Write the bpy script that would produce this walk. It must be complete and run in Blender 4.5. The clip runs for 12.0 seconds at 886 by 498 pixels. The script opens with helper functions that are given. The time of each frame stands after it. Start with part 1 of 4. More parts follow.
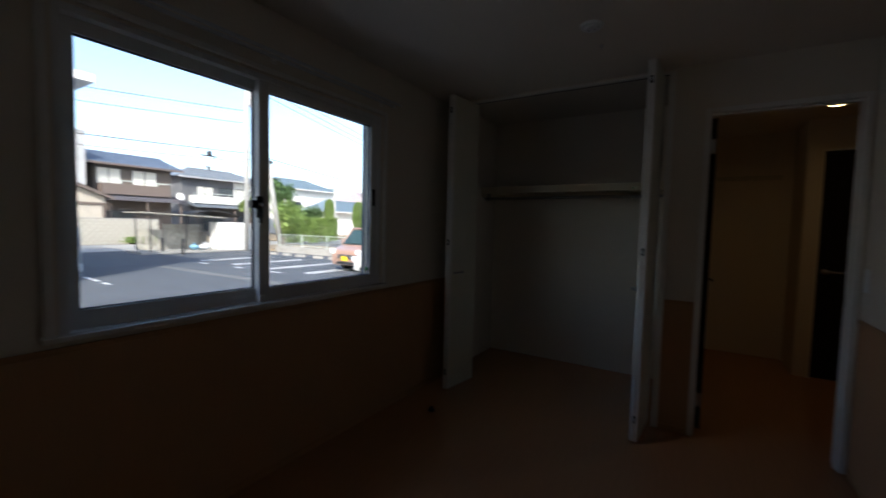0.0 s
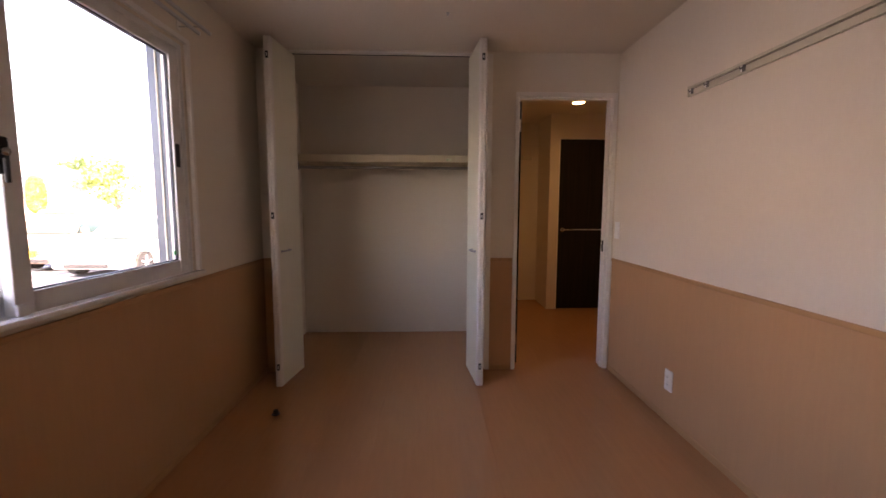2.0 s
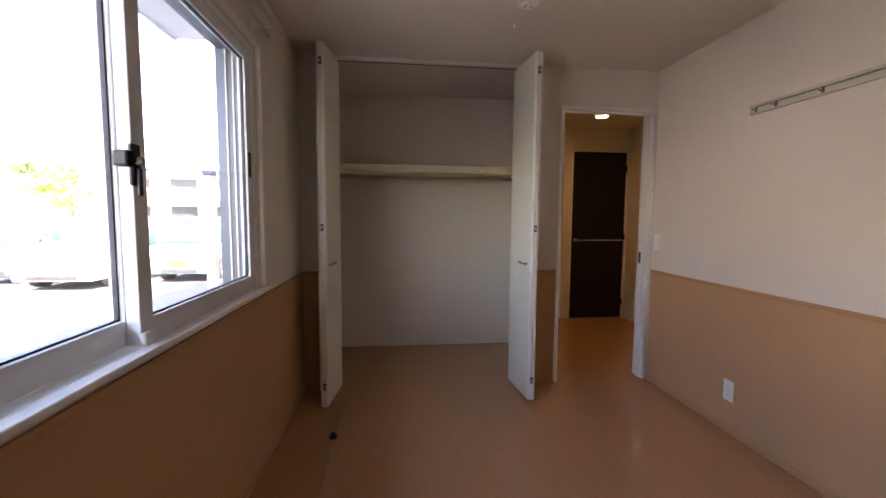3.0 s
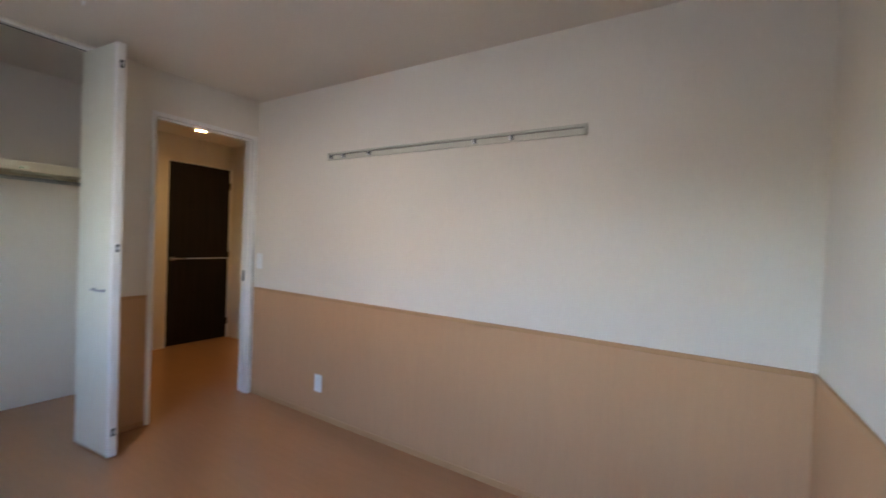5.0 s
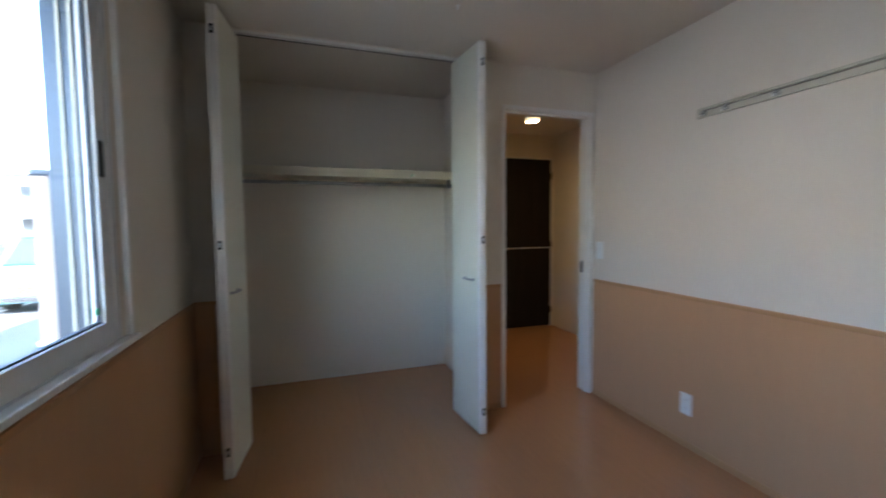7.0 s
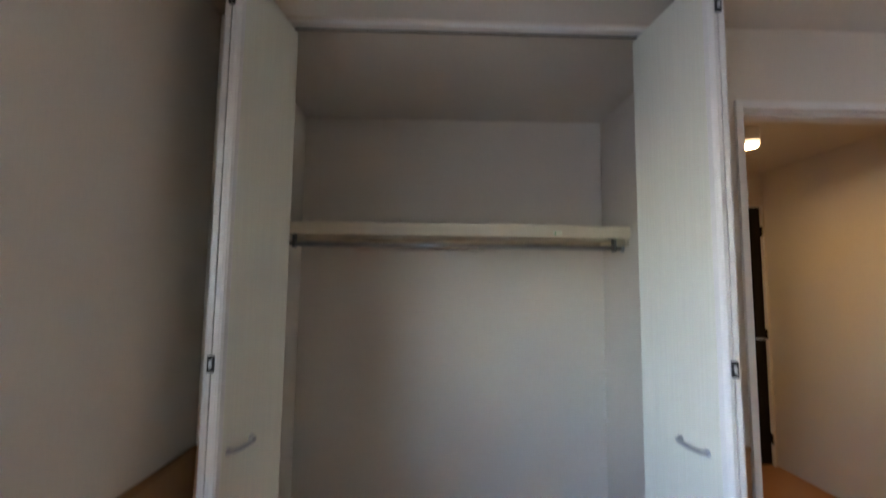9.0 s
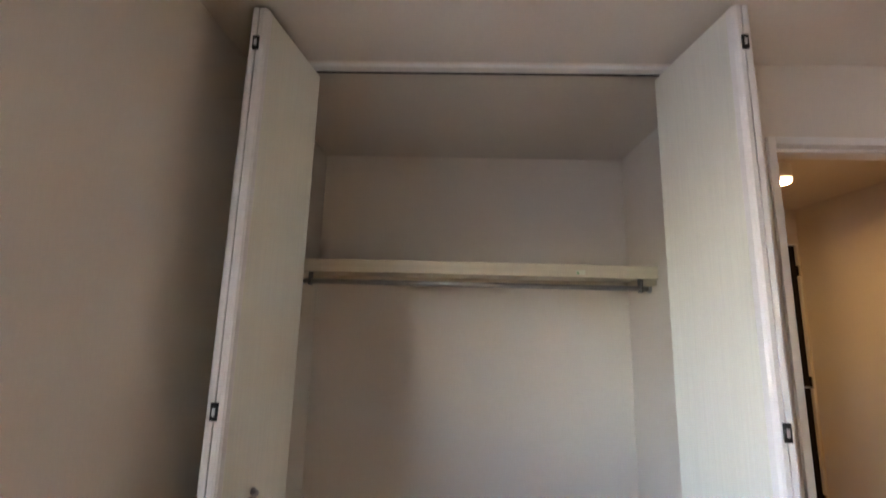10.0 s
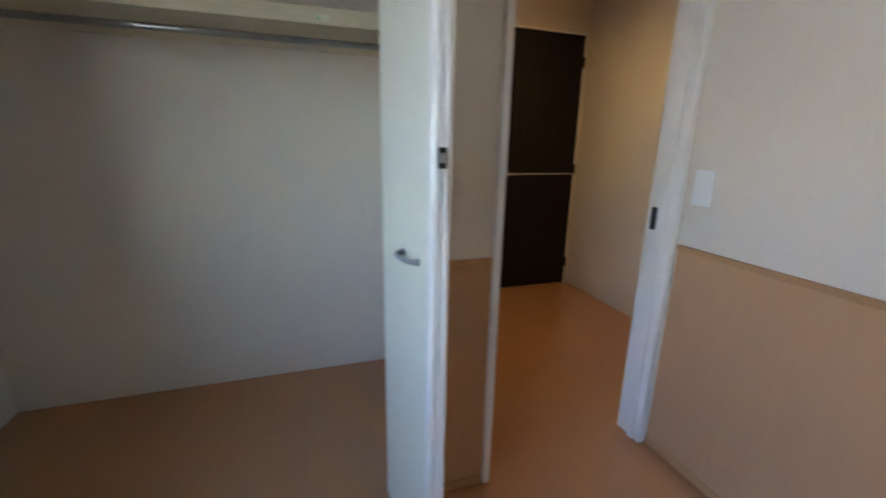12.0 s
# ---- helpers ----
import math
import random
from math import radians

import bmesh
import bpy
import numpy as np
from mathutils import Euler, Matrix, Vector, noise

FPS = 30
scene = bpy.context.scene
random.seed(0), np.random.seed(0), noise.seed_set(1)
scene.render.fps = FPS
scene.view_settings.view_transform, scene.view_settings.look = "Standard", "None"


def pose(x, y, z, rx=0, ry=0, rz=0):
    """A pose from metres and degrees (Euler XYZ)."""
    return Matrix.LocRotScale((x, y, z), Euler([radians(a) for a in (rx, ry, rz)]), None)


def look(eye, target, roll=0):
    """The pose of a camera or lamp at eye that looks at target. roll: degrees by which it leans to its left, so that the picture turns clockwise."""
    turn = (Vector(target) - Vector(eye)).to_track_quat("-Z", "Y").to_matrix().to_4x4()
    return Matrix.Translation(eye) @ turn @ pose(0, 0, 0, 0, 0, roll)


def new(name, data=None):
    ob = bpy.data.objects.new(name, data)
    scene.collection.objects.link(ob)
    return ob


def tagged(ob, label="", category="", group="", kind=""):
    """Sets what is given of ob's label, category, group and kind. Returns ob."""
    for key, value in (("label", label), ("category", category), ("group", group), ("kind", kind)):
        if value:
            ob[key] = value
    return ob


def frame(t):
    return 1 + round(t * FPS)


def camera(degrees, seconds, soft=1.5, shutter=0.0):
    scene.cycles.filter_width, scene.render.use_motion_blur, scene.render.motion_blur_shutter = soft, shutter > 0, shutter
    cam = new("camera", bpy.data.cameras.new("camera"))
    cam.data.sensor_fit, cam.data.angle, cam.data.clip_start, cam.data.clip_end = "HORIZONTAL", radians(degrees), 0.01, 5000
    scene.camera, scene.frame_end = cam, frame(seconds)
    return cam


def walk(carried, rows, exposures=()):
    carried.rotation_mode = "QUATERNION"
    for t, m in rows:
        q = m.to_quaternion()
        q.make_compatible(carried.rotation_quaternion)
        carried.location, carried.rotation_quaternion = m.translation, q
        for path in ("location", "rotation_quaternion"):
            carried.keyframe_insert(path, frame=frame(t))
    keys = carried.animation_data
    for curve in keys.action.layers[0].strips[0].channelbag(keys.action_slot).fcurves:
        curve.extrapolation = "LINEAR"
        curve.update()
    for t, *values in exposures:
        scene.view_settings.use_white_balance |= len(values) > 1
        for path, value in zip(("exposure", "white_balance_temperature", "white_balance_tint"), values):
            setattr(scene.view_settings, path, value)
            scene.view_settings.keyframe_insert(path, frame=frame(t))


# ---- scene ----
cam = camera(94.9, 12.0, soft=1.5, shutter=0.35)
PATH = [
    (0, (1.786, -2.963, 1.285), (0.74, -1.262, 1.17), 1.4),
    (0.5, (1.834, -2.939, 1.266), (1.212, -1.048, 1.072), 1.7),
    (1, (1.749, -2.913, 1.229), (1.383, -0.954, 1.055), 1.3),
    (1.5, (1.524, -2.891, 1.218), (1.4, -0.904, 1.036), 1.6),
    (2, (1.193, -2.955, 1.208), (1.263, -0.966, 1.009), 0.2),
    (2.5, (0.886, -2.904, 1.214), (0.981, -0.909, 1.108), -0.9),
    (2.7, (0.772, -2.866, 1.231), (0.893, -0.874, 1.096), -0.4),
    (4.3, (0.518, -2.876, 1.213), (1.677, -1.252, 1.065), 2.6),
    (4.5, (0.54, -2.918, 1.234), (1.876, -1.435, 1.101), 3.1),
    (5, (0.603, -2.987, 1.267), (2.298, -1.926, 1.229), 2.3),
    (5.5, (0.589, -3.047, 1.275), (2.429, -2.262, 1.301), 1.3),
    (6, (0.6, -3.007, 1.324), (2.261, -1.896, 1.249), 0.7),
    (6.5, (0.525, -2.789, 1.282), (1.739, -1.208, 1.119), 0.1),
    (7, (0.581, -2.449, 1.245), (1.214, -0.556, 1.127), -0.5),
    (7.2, (0.634, -2.372, 1.263), (1.019, -0.422, 1.046), -0.8),
    (8.8, (0.758, -1.414, 1.322), (0.787, 0.586, 1.295), 1.2),
    (9, (0.756, -1.371, 1.371), (0.801, 0.622, 1.539), 0.7),
    (9.5, (0.762, -1.346, 1.432), (0.711, 0.589, 1.932), 1.0),
    (10, (0.763, -1.324, 1.399), (0.711, 0.648, 1.73), 1.5),
    (10.5, (0.778, -1.296, 1.338), (0.71, 0.702, 1.279), 0.3),
    (11, (0.793, -1.28, 1.251), (0.754, 0.682, 0.867), -0.3),
    (11.5, (0.953, -1.229, 1.217), (1.191, 0.694, 0.722), 0.5),
    (12, (1.277, -1.109, 1.186), (1.892, 0.727, 0.684), 1.1),
]
walk(cam, [(t, look(eye, target, roll)) for t, eye, target, roll in PATH],
     exposures=[(0.0, 1.56, 6200, 10), (0.5, 1.88, 6750, 15), (1.0, 3.14, 7900, 29), (1.5, 4.02, 8550, 37), (2.0, 4.46, 8650, 38), (2.7, 4.56, 7900, 30),
                (4.3, 4.97, 7000, 18), (5.0, 5.02, 6450, 14), (5.5, 4.97, 5900, 8), (6.5, 4.53, 5850, 8), (7.2, 4.7, 5950, 8), (9.0, 5.12, 6150, 14), (10.0, 5.45, 6850, 20), (10.5, 5.46, 6300, 14),
                (11.3, 5.23, 5900, 9), (12.0, 5.08, 5950, 9)])

# ---- light ----
SUN_AZ = math.atan2(0.61, -0.79)      # the sun stands over the building's back, to the south-east
SUN_EL = radians(38)
world = bpy.data.worlds.new("world")
scene.world = world
world.use_nodes = True
wn = world.node_tree.nodes
sky = wn.new("ShaderNodeTexSky")
sky.sky_type, sky.sun_disc = "NISHITA", False
sky.sun_elevation, sky.sun_rotation = SUN_EL, SUN_AZ
sky.air_density, sky.dust_density = 1.0, 2.0
world.node_tree.links.new(sky.outputs[0], wn["Background"].inputs[0])
wn["Background"].inputs[1].default_value = 0.15
sun = new("sun", bpy.data.lights.new("sun", "SUN"))
sun.data.energy, sun.data.angle, sun.data.color = 2.2, radians(0.5), (1.0, 0.93, 0.80)
sun.matrix_world = look((0.61 * 30, -0.79 * 30, 30 * math.tan(SUN_EL)), (0, 0, 0))


# ---- materials ----
def material(name, colour, rough=0.6, metal=0.0, vary=0.0, scale=8.0, bump=0.0, bump_scale=60.0, stretch=(1, 1, 1), stain=0.0, per_object=0.0, spec=0.5):
    """Two scales of colour variation, a fine relief and, if wanted, a shift from object to object."""
    m = bpy.data.materials.new(name)
    m.use_nodes = True
    nt = m.node_tree
    b = nt.nodes["Principled BSDF"]
    b.inputs["Roughness"].default_value, b.inputs["Metallic"].default_value = rough, metal
    b.inputs["Specular IOR Level"].default_value = spec
    b.inputs["Base Color"].default_value = (*colour, 1)
    tc = nt.nodes.new("ShaderNodeTexCoord")
    mp = nt.nodes.new("ShaderNodeMapping")
    mp.inputs["Scale"].default_value = stretch
    nt.links.new(tc.outputs["Object"], mp.inputs[0])

    def noise_at(sc, detail):
        n = nt.nodes.new("ShaderNodeTexNoise")
        n.inputs["Scale"].default_value, n.inputs["Detail"].default_value = sc, detail
        nt.links.new(mp.outputs[0], n.inputs["Vector"])
        return n.outputs["Fac"]

    value = None
    for amount, fac in ((vary, noise_at(scale, 6) if vary else None), (stain, noise_at(1.3, 3) if stain else None),
                        (per_object, nt.nodes.new("ShaderNodeObjectInfo").outputs["Random"] if per_object else None)):
        if fac is None:
            continue
        r = nt.nodes.new("ShaderNodeMapRange")
        r.inputs["From Min"].default_value, r.inputs["From Max"].default_value = (0.0, 1.0) if fac.node.type == "OBJECT_INFO" else (0.3, 0.7)
        r.inputs["To Min"].default_value, r.inputs["To Max"].default_value = 1 - amount, 1 + amount
        nt.links.new(fac, r.inputs["Value"])
        if value is None:
            value = r.outputs[0]
        else:
            mul = nt.nodes.new("ShaderNodeMath")
            mul.operation = "MULTIPLY"
            nt.links.new(value, mul.inputs[0]), nt.links.new(r.outputs[0], mul.inputs[1])
            value = mul.outputs[0]
    if value is not None:
        h = nt.nodes.new("ShaderNodeHueSaturation")
        h.inputs["Color"].default_value = (*colour, 1)
        nt.links.new(value, h.inputs["Value"]), nt.links.new(h.outputs[0], b.inputs["Base Color"])
    if bump:
        bp = nt.nodes.new("ShaderNodeBump")
        bp.inputs["Strength"].default_value, bp.inputs["Distance"].default_value = bump, 0.002
        nt.links.new(noise_at(bump_scale, 3), bp.inputs["Height"]), nt.links.new(bp.outputs[0], b.inputs["Normal"])
    return m


def glass_material(name, tint=(0.99, 1.0, 0.995)):
    """Thin clear glass: see-through, with a gloss that grows toward grazing angles."""
    m = bpy.data.materials.new(name)
    m.use_nodes = True
    nt = m.node_tree
    out = nt.nodes["Material Output"]
    tr, gl, mx, lw, po, ma = (nt.nodes.new("ShaderNode" + k) for k in ("BsdfTransparent", "BsdfGlossy", "MixShader", "LayerWeight", "Math", "Math"))
    tr.inputs[0].default_value = (*tint, 1)
    gl.inputs["Roughness"].default_value = 0.02
    po.operation, ma.operation = "POWER", "MULTIPLY_ADD"
    po.inputs[1].default_value, ma.inputs[1].default_value, ma.inputs[2].default_value = 5.0, 0.85, 0.03
    nt.links.new(lw.outputs["Facing"], po.inputs[0]), nt.links.new(po.outputs[0], ma.inputs[0]), nt.links.new(ma.outputs[0], mx.inputs[0])
    nt.links.new(tr.outputs[0], mx.inputs[1]), nt.links.new(gl.outputs[0], mx.inputs[2]), nt.links.new(mx.outputs[0], out.inputs[0])
    return m


def glow_material(name, colour, strength):
    m = bpy.data.materials.new(name)
    m.use_nodes = True
    b = m.node_tree.nodes["Principled BSDF"]
    b.inputs["Emission Color"].default_value, b.inputs["Emission Strength"].default_value = (*colour, 1), strength
    return m


WALLPAPER = material("wallpaper", (0.74, 0.672, 0.575), 0.85, vary=0.014, scale=140, bump=0.35, bump_scale=420, stretch=(1, 1, 0.18), stain=0.02, spec=0.2)
CEILING_PAPER = material("ceiling_paper", (0.72, 0.655, 0.565), 0.9, vary=0.02, scale=90, bump=0.3, bump_scale=300, stain=0.02, spec=0.15)
DADO = material("dado_paper", (0.53, 0.306, 0.162), 0.7, vary=0.022, scale=70, bump=0.2, bump_scale=350, stretch=(1, 1, 0.08), stain=0.03, spec=0.25)
DADO_CAP = material("dado_cap", (0.46, 0.26, 0.12), 0.5, vary=0.1, scale=40, stretch=(1, 0.08, 1), spec=0.3)
FLOOR_WOOD = material("floor_wood", (0.48, 0.243, 0.118), 0.10, vary=0.03, scale=45, bump=0.012, bump_scale=60, stretch=(1, 0.1, 1), stain=0.015, per_object=0.012, spec=0.7)
FLOOR_BASE = material("floor_base", (0.30, 0.155, 0.075), 0.8, vary=0.1)
WHITE_TRIM = material("white_trim", (0.80, 0.77, 0.72), 0.45, vary=0.02, scale=20, stain=0.02)
GLOSS_TRIM = material("gloss_trim", (0.80, 0.78, 0.74), 0.22, vary=0.02, scale=20, stain=0.02)
DOOR_FACE = material("door_face", (0.766, 0.748, 0.63), 0.5, vary=0.035, scale=120, bump=0.15, bump_scale=260, stretch=(1, 1, 0.03), stain=0.02)
SHELF_FACE = material("shelf_face", (0.68, 0.60, 0.44), 0.5, vary=0.05, scale=50, stretch=(0.05, 1, 1), stain=0.02)
SKIRTING = material("skirting", (0.50, 0.28, 0.13), 0.5, vary=0.06, scale=40, stretch=(1, 0.08, 1), spec=0.3)
RAIL_FACE = material("rail_face", (0.56, 0.53, 0.43), 0.45, vary=0.05, scale=40, stretch=(1, 0.05, 1), stain=0.03)
DARK_WOOD = material("dark_wood", (0.013, 0.009, 0.007), 0.55, vary=0.3, scale=40, bump=0.1, bump_scale=120, stretch=(1, 1, 0.05), spec=0.2)
SASH = material("white_sash", (0.72, 0.72, 0.71), 0.4, vary=0.02, scale=15, stain=0.02)
ALU_DARK = material("dark_aluminium", (0.07, 0.085, 0.11), 0.4, metal=0.6, vary=0.06, scale=30)
ALU = material("aluminium", (0.62, 0.63, 0.64), 0.32, metal=0.9, vary=0.05, scale=30)
ROD_METAL = material("rod_metal", (0.42, 0.41, 0.40), 0.3, metal=1.0, vary=0.03)
HANDLE_METAL = material("handle_metal", (0.40, 0.40, 0.41), 0.3, metal=0.9, vary=0.05, scale=30)
CHROME = material("chrome", (0.62, 0.61, 0.60), 0.27, metal=1.0, vary=0.03)
# darker than the rail face: the recess's shade is put into this colour
GROOVE = material("groove_shade", (0.28, 0.255, 0.21), 0.6, vary=0.1, scale=40)
STEEL_HOOK = material("steel_hook", (0.20, 0.20, 0.20), 0.4, metal=0.6, vary=0.15, scale=60)
BLACK_METAL = material("black_metal", (0.02, 0.02, 0.021), 0.4, metal=0.3, vary=0.2, scale=60)
RUBBER = material("rubber", (0.012, 0.012, 0.012), 0.7, vary=0.2)
PLASTIC = material("white_plastic", (0.82, 0.82, 0.80), 0.35, vary=0.01)
POST_BEIGE = material("post_beige", (0.42, 0.35, 0.31), 0.6, vary=0.05, scale=12, stain=0.08)
GREEN_MARK = material("green_mark", (0.02, 0.55, 0.18), 0.5)
BLUE_GASKET = material("gasket", (0.03, 0.035, 0.045), 0.6, vary=0.1)
EAVE_GREY = material("eave_grey", (0.42, 0.45, 0.50), 0.5, vary=0.05, scale=12, stain=0.08)
GLASS = glass_material("window_glass")
LAMP_GLOW = glow_material("lamp_glow", (1.0, 0.63, 0.25), 7.6)
LAMP_SIDE = glow_material("lamp_side", (1.0, 0.66, 0.34), 0.10)


# ---- building blocks ----
def box(bm, x0, x1, y0, y1, z0, z1, bevel=0.0):
    m = Matrix.LocRotScale(((x0 + x1) / 2, (y0 + y1) / 2, (z0 + z1) / 2), None, (abs(x1 - x0), abs(y1 - y0), abs(z1 - z0)))
    v = bmesh.ops.create_cube(bm, size=1, matrix=m)["verts"]
    if bevel:
        e = list({e for w in v for e in w.link_edges})
        bmesh.ops.bevel(bm, geom=e, offset=bevel, segments=2, profile=0.5, affect="EDGES")
    return bm


def tube(bm, a, b, r0, r1=None, n=12):
    a, b = Vector(a), Vector(b)
    q = (b - a).to_track_quat("Z", "Y").to_matrix().to_4x4()
    bmesh.ops.create_cone(bm, cap_ends=True, segments=n, radius1=r0, radius2=r0 if r1 is None else r1, depth=(b - a).length,
                          matrix=Matrix.Translation((a + b) / 2) @ q)
    return bm


def prism(bm, outline, axis, lo, hi):
    """A closed outline of (u, v) pairs drawn out along an axis: 'x' takes (y, z), 'y' takes (x, z), 'z' takes (x, y)."""
    put = {"x": lambda u, v, w: (w, u, v), "y": lambda u, v, w: (u, w, v), "z": lambda u, v, w: (u, v, w)}[axis]
    ends = [[bm.verts.new(put(u, v, w)) for u, v in outline] for w in (lo, hi)]
    bm.faces.new(ends[0]), bm.faces.new(list(reversed(ends[1])))
    for i in range(len(outline)):
        j = (i + 1) % len(outline)
        bm.faces.new((ends[0][j], ends[0][i], ends[1][i], ends[1][j]))
    bmesh.ops.recalc_face_normals(bm, faces=bm.faces[:])
    return bm


def B():
    return bmesh.new()


def boxes(*rows, bevel=0.0):
    bm = B()
    for r in rows:
        box(bm, *r, bevel=bevel)
    return bm


def part(name, bm, mat, parent=None, label="", smooth=False, at=None):
    me = bpy.data.meshes.new(name)
    bm.to_mesh(me)
    bm.free()
    me.materials.append(mat)
    if smooth:
        for p in me.polygons:
            p.use_smooth = True
    ob = new(name, me)
    ob.parent = parent
    if at is not None:
        ob.matrix_basis = at
    return tagged(ob, label=label)


def thing(name, m, label, category, group=""):
    ob = new(name)
    ob.empty_display_size = 0.1
    ob.matrix_basis = m
    return tagged(ob, label=label, category=category, group=group)


def structure(name, bm, mat, label=""):
    return tagged(part(name, bm, mat), label=label, kind="structure")


# ---- plan of the room ----
W, SOUTH, CEIL = 2.553, -3.37, 2.30       # east wall, south wall, ceiling
DADO_Z = 0.845
WIN = (-2.49, -0.865, 0.862, 1.985)        # y from, y to, z from, z to
CL = (0.12, 1.62)                          # closet opening
CL_BACK, CL_EAST = 0.957, 1.735
DOOR = (1.838, 2.512, 2.0)                 # door opening: x from, x to, height
HALL_W, HALL_N, HALL_NW, NOOK_E = 3.43, 1.83, 2.34, 2.61

floor = structure("floor", boxes((0.0, W, SOUTH, 0.1, -0.12, -0.012), (0.0, HALL_W, 0.1, HALL_NW, -0.12, -0.012)), FLOOR_BASE, "light maple board floor with a soft shine")
y0, y1, z0, z1 = WIN
structure("wall_west", boxes((-0.15, 0, SOUTH - 0.12, y0, -0.5, CEIL), (-0.15, 0, y1, 1.05, -0.5, 2.42),
                             (-0.15, 0, y0, y1, -0.5, z0), (-0.15, 0, y0, y1, z1, CEIL)), WALLPAPER, "off-white wallpapered wall with a window")
structure("wall_south", boxes((0, W + 0.12, SOUTH - 0.12, SOUTH, -0.1, CEIL)), WALLPAPER, "plain off-white wallpapered wall")
structure("wall_east", boxes((W, W + 0.11, SOUTH, 0.1, -0.1, CEIL)), WALLPAPER, "off-white wallpapered wall above a tan dado")
structure("wall_north", boxes((0, CL[0], 0, 0.1, -0.1, CEIL), (CL[0], CL[1], 0, 0.03, 2.285, CEIL + 0.05), (CL[1], DOOR[0] - 0.012, 0, 0.1, -0.1, CEIL),
                              (DOOR[0] - 0.012, DOOR[1] + 0.012, 0, 0.1, DOOR[2] + 0.012, CEIL), (DOOR[1] + 0.012, W, 0, 0.1, -0.1, CEIL)), WALLPAPER,
          "off-white wall with closet and door openings")
structure("closet_wall", boxes((0, CL_EAST, CL_BACK, 1.05, -0.1, 2.36), (CL_EAST, 1.79, 0.1, HALL_NW, -0.1, 2.36)), WALLPAPER, "off-white papered closet walls")
structure("hall_wall", boxes((CL_EAST, NOOK_E + 0.1, HALL_NW, HALL_NW + 0.1, -0.1, CEIL), (NOOK_E, NOOK_E + 0.1, HALL_N, HALL_NW, -0.1, CEIL),
                             (NOOK_E + 0.1, 2.715, HALL_N, HALL_N + 0.1, -0.1, CEIL), (2.715, 3.415, HALL_N, HALL_N + 0.1, 2.03, CEIL),
                             (3.415, HALL_W + 0.1, HALL_N, HALL_N + 0.1, -0.1, CEIL), (HALL_W, HALL_W + 0.1, 0, HALL_N, -0.1, CEIL),
                             (W + 0.11, HALL_W, 0, 0.1, -0.1, CEIL), (2.70, 3.43, HALL_N + 0.14, HALL_N + 0.2, -0.1, CEIL)), WALLPAPER, "off-white papered hall walls")
structure("ceiling", boxes((0, W, SOUTH, 0, CEIL, CEIL + 0.1)), CEILING_PAPER, "off-white papered ceiling")
structure("closet_ceiling", boxes((0, CL_EAST, 0.03, CL_BACK, 2.33, 2.43)), CEILING_PAPER, "off-white closet ceiling")
structure("hall_ceiling", boxes((1.79, HALL_W, 0.1, HALL_N, CEIL, CEIL + 0.1), (1.79, NOOK_E, HALL_N, HALL_NW, CEIL, CEIL + 0.1)), CEILING_PAPER, "off-white hall ceiling")
# unseen block added overhead to shut out sky, and the eave over the window
structure("upper_storey", boxes((-0.15, 3.6, SOUTH - 0.12, 2.5, CEIL + 0.12, 5.0)), WALLPAPER, "plain unseen block above the room, added to keep out light")
structure("eave", boxes((-0.69, -0.15, -3.2, -0.12, 2.30, 2.40), (-0.70, -0.69, -3.21, -0.11, 2.28, 2.41), bevel=0.003), EAVE_GREY, "blue-grey canopy slab over the window")

# dado: tan paper under a slim wooden cap
D = 0.004
structure("dado_east", boxes((W - D, W, SOUTH + D, -0.012, 0.036, DADO_Z - 0.02)), DADO, "tan wood-look dado paper")
structure("dado_south", boxes((0.0, W, SOUTH, SOUTH + D, 0.036, DADO_Z - 0.02)), DADO, "tan wood-look dado paper")
structure("dado_west", boxes((0, D, SOUTH + D, -D, 0.036, DADO_Z - 0.02)), DADO, "tan wood-look dado paper")
structure("dado_north", boxes((0, CL[0] - 0.01, -D, 0, 0.036, DADO_Z - 0.02), (CL[1] + 0.025, DOOR[0] - 0.03, -D, 0, 0.036, DADO_Z - 0.02)), DADO, "tan wood-look dado paper")
for name, rows in (("trim_east", [(W - 0.011, W, SOUTH + 0.011, -0.012, DADO_Z - 0.02, DADO_Z + 0.002)]), ("trim_south", [(0.011, W, SOUTH, SOUTH + 0.011, DADO_Z - 0.02, DADO_Z + 0.002)]),
                   ("trim_west", [(0, 0.011, SOUTH, -0.011, DADO_Z - 0.02, DADO_Z + 0.002)]),
                   ("trim_north", [(0, CL[0] - 0.01, -0.011, 0, DADO_Z - 0.02, DADO_Z + 0.002), (CL[1] + 0.025, DOOR[0] - 0.03, -0.011, 0, DADO_Z - 0.02, DADO_Z + 0.002)])):
    structure(name, boxes(*rows, bevel=0.003), DADO_CAP, "slim brown wooden dado cap")
for name, rows in (("baseboard_east", [(W - 0.009, W, SOUTH + 0.009, -0.012, 0, 0.036)]), ("baseboard_south", [(0.009, W - 0.009, SOUTH, SOUTH + 0.009, 0, 0.036)]),
                   ("baseboard_west", [(0, 0.009, SOUTH, -0.009, 0, 0.036)]),
                   ("baseboard_north", [(0, CL[0] - 0.01, -0.009, 0, 0, 0.036), (CL[1] + 0.025, DOOR[0] - 0.03, -0.009, 0, 0, 0.036)])):
    structure(name, boxes(*rows, bevel=0.002), SKIRTING, "low tan wooden skirting")

# ---- window ----
win = tagged(new("window_1"), label="two-pane sliding window in a white frame", category="window", kind="structure")


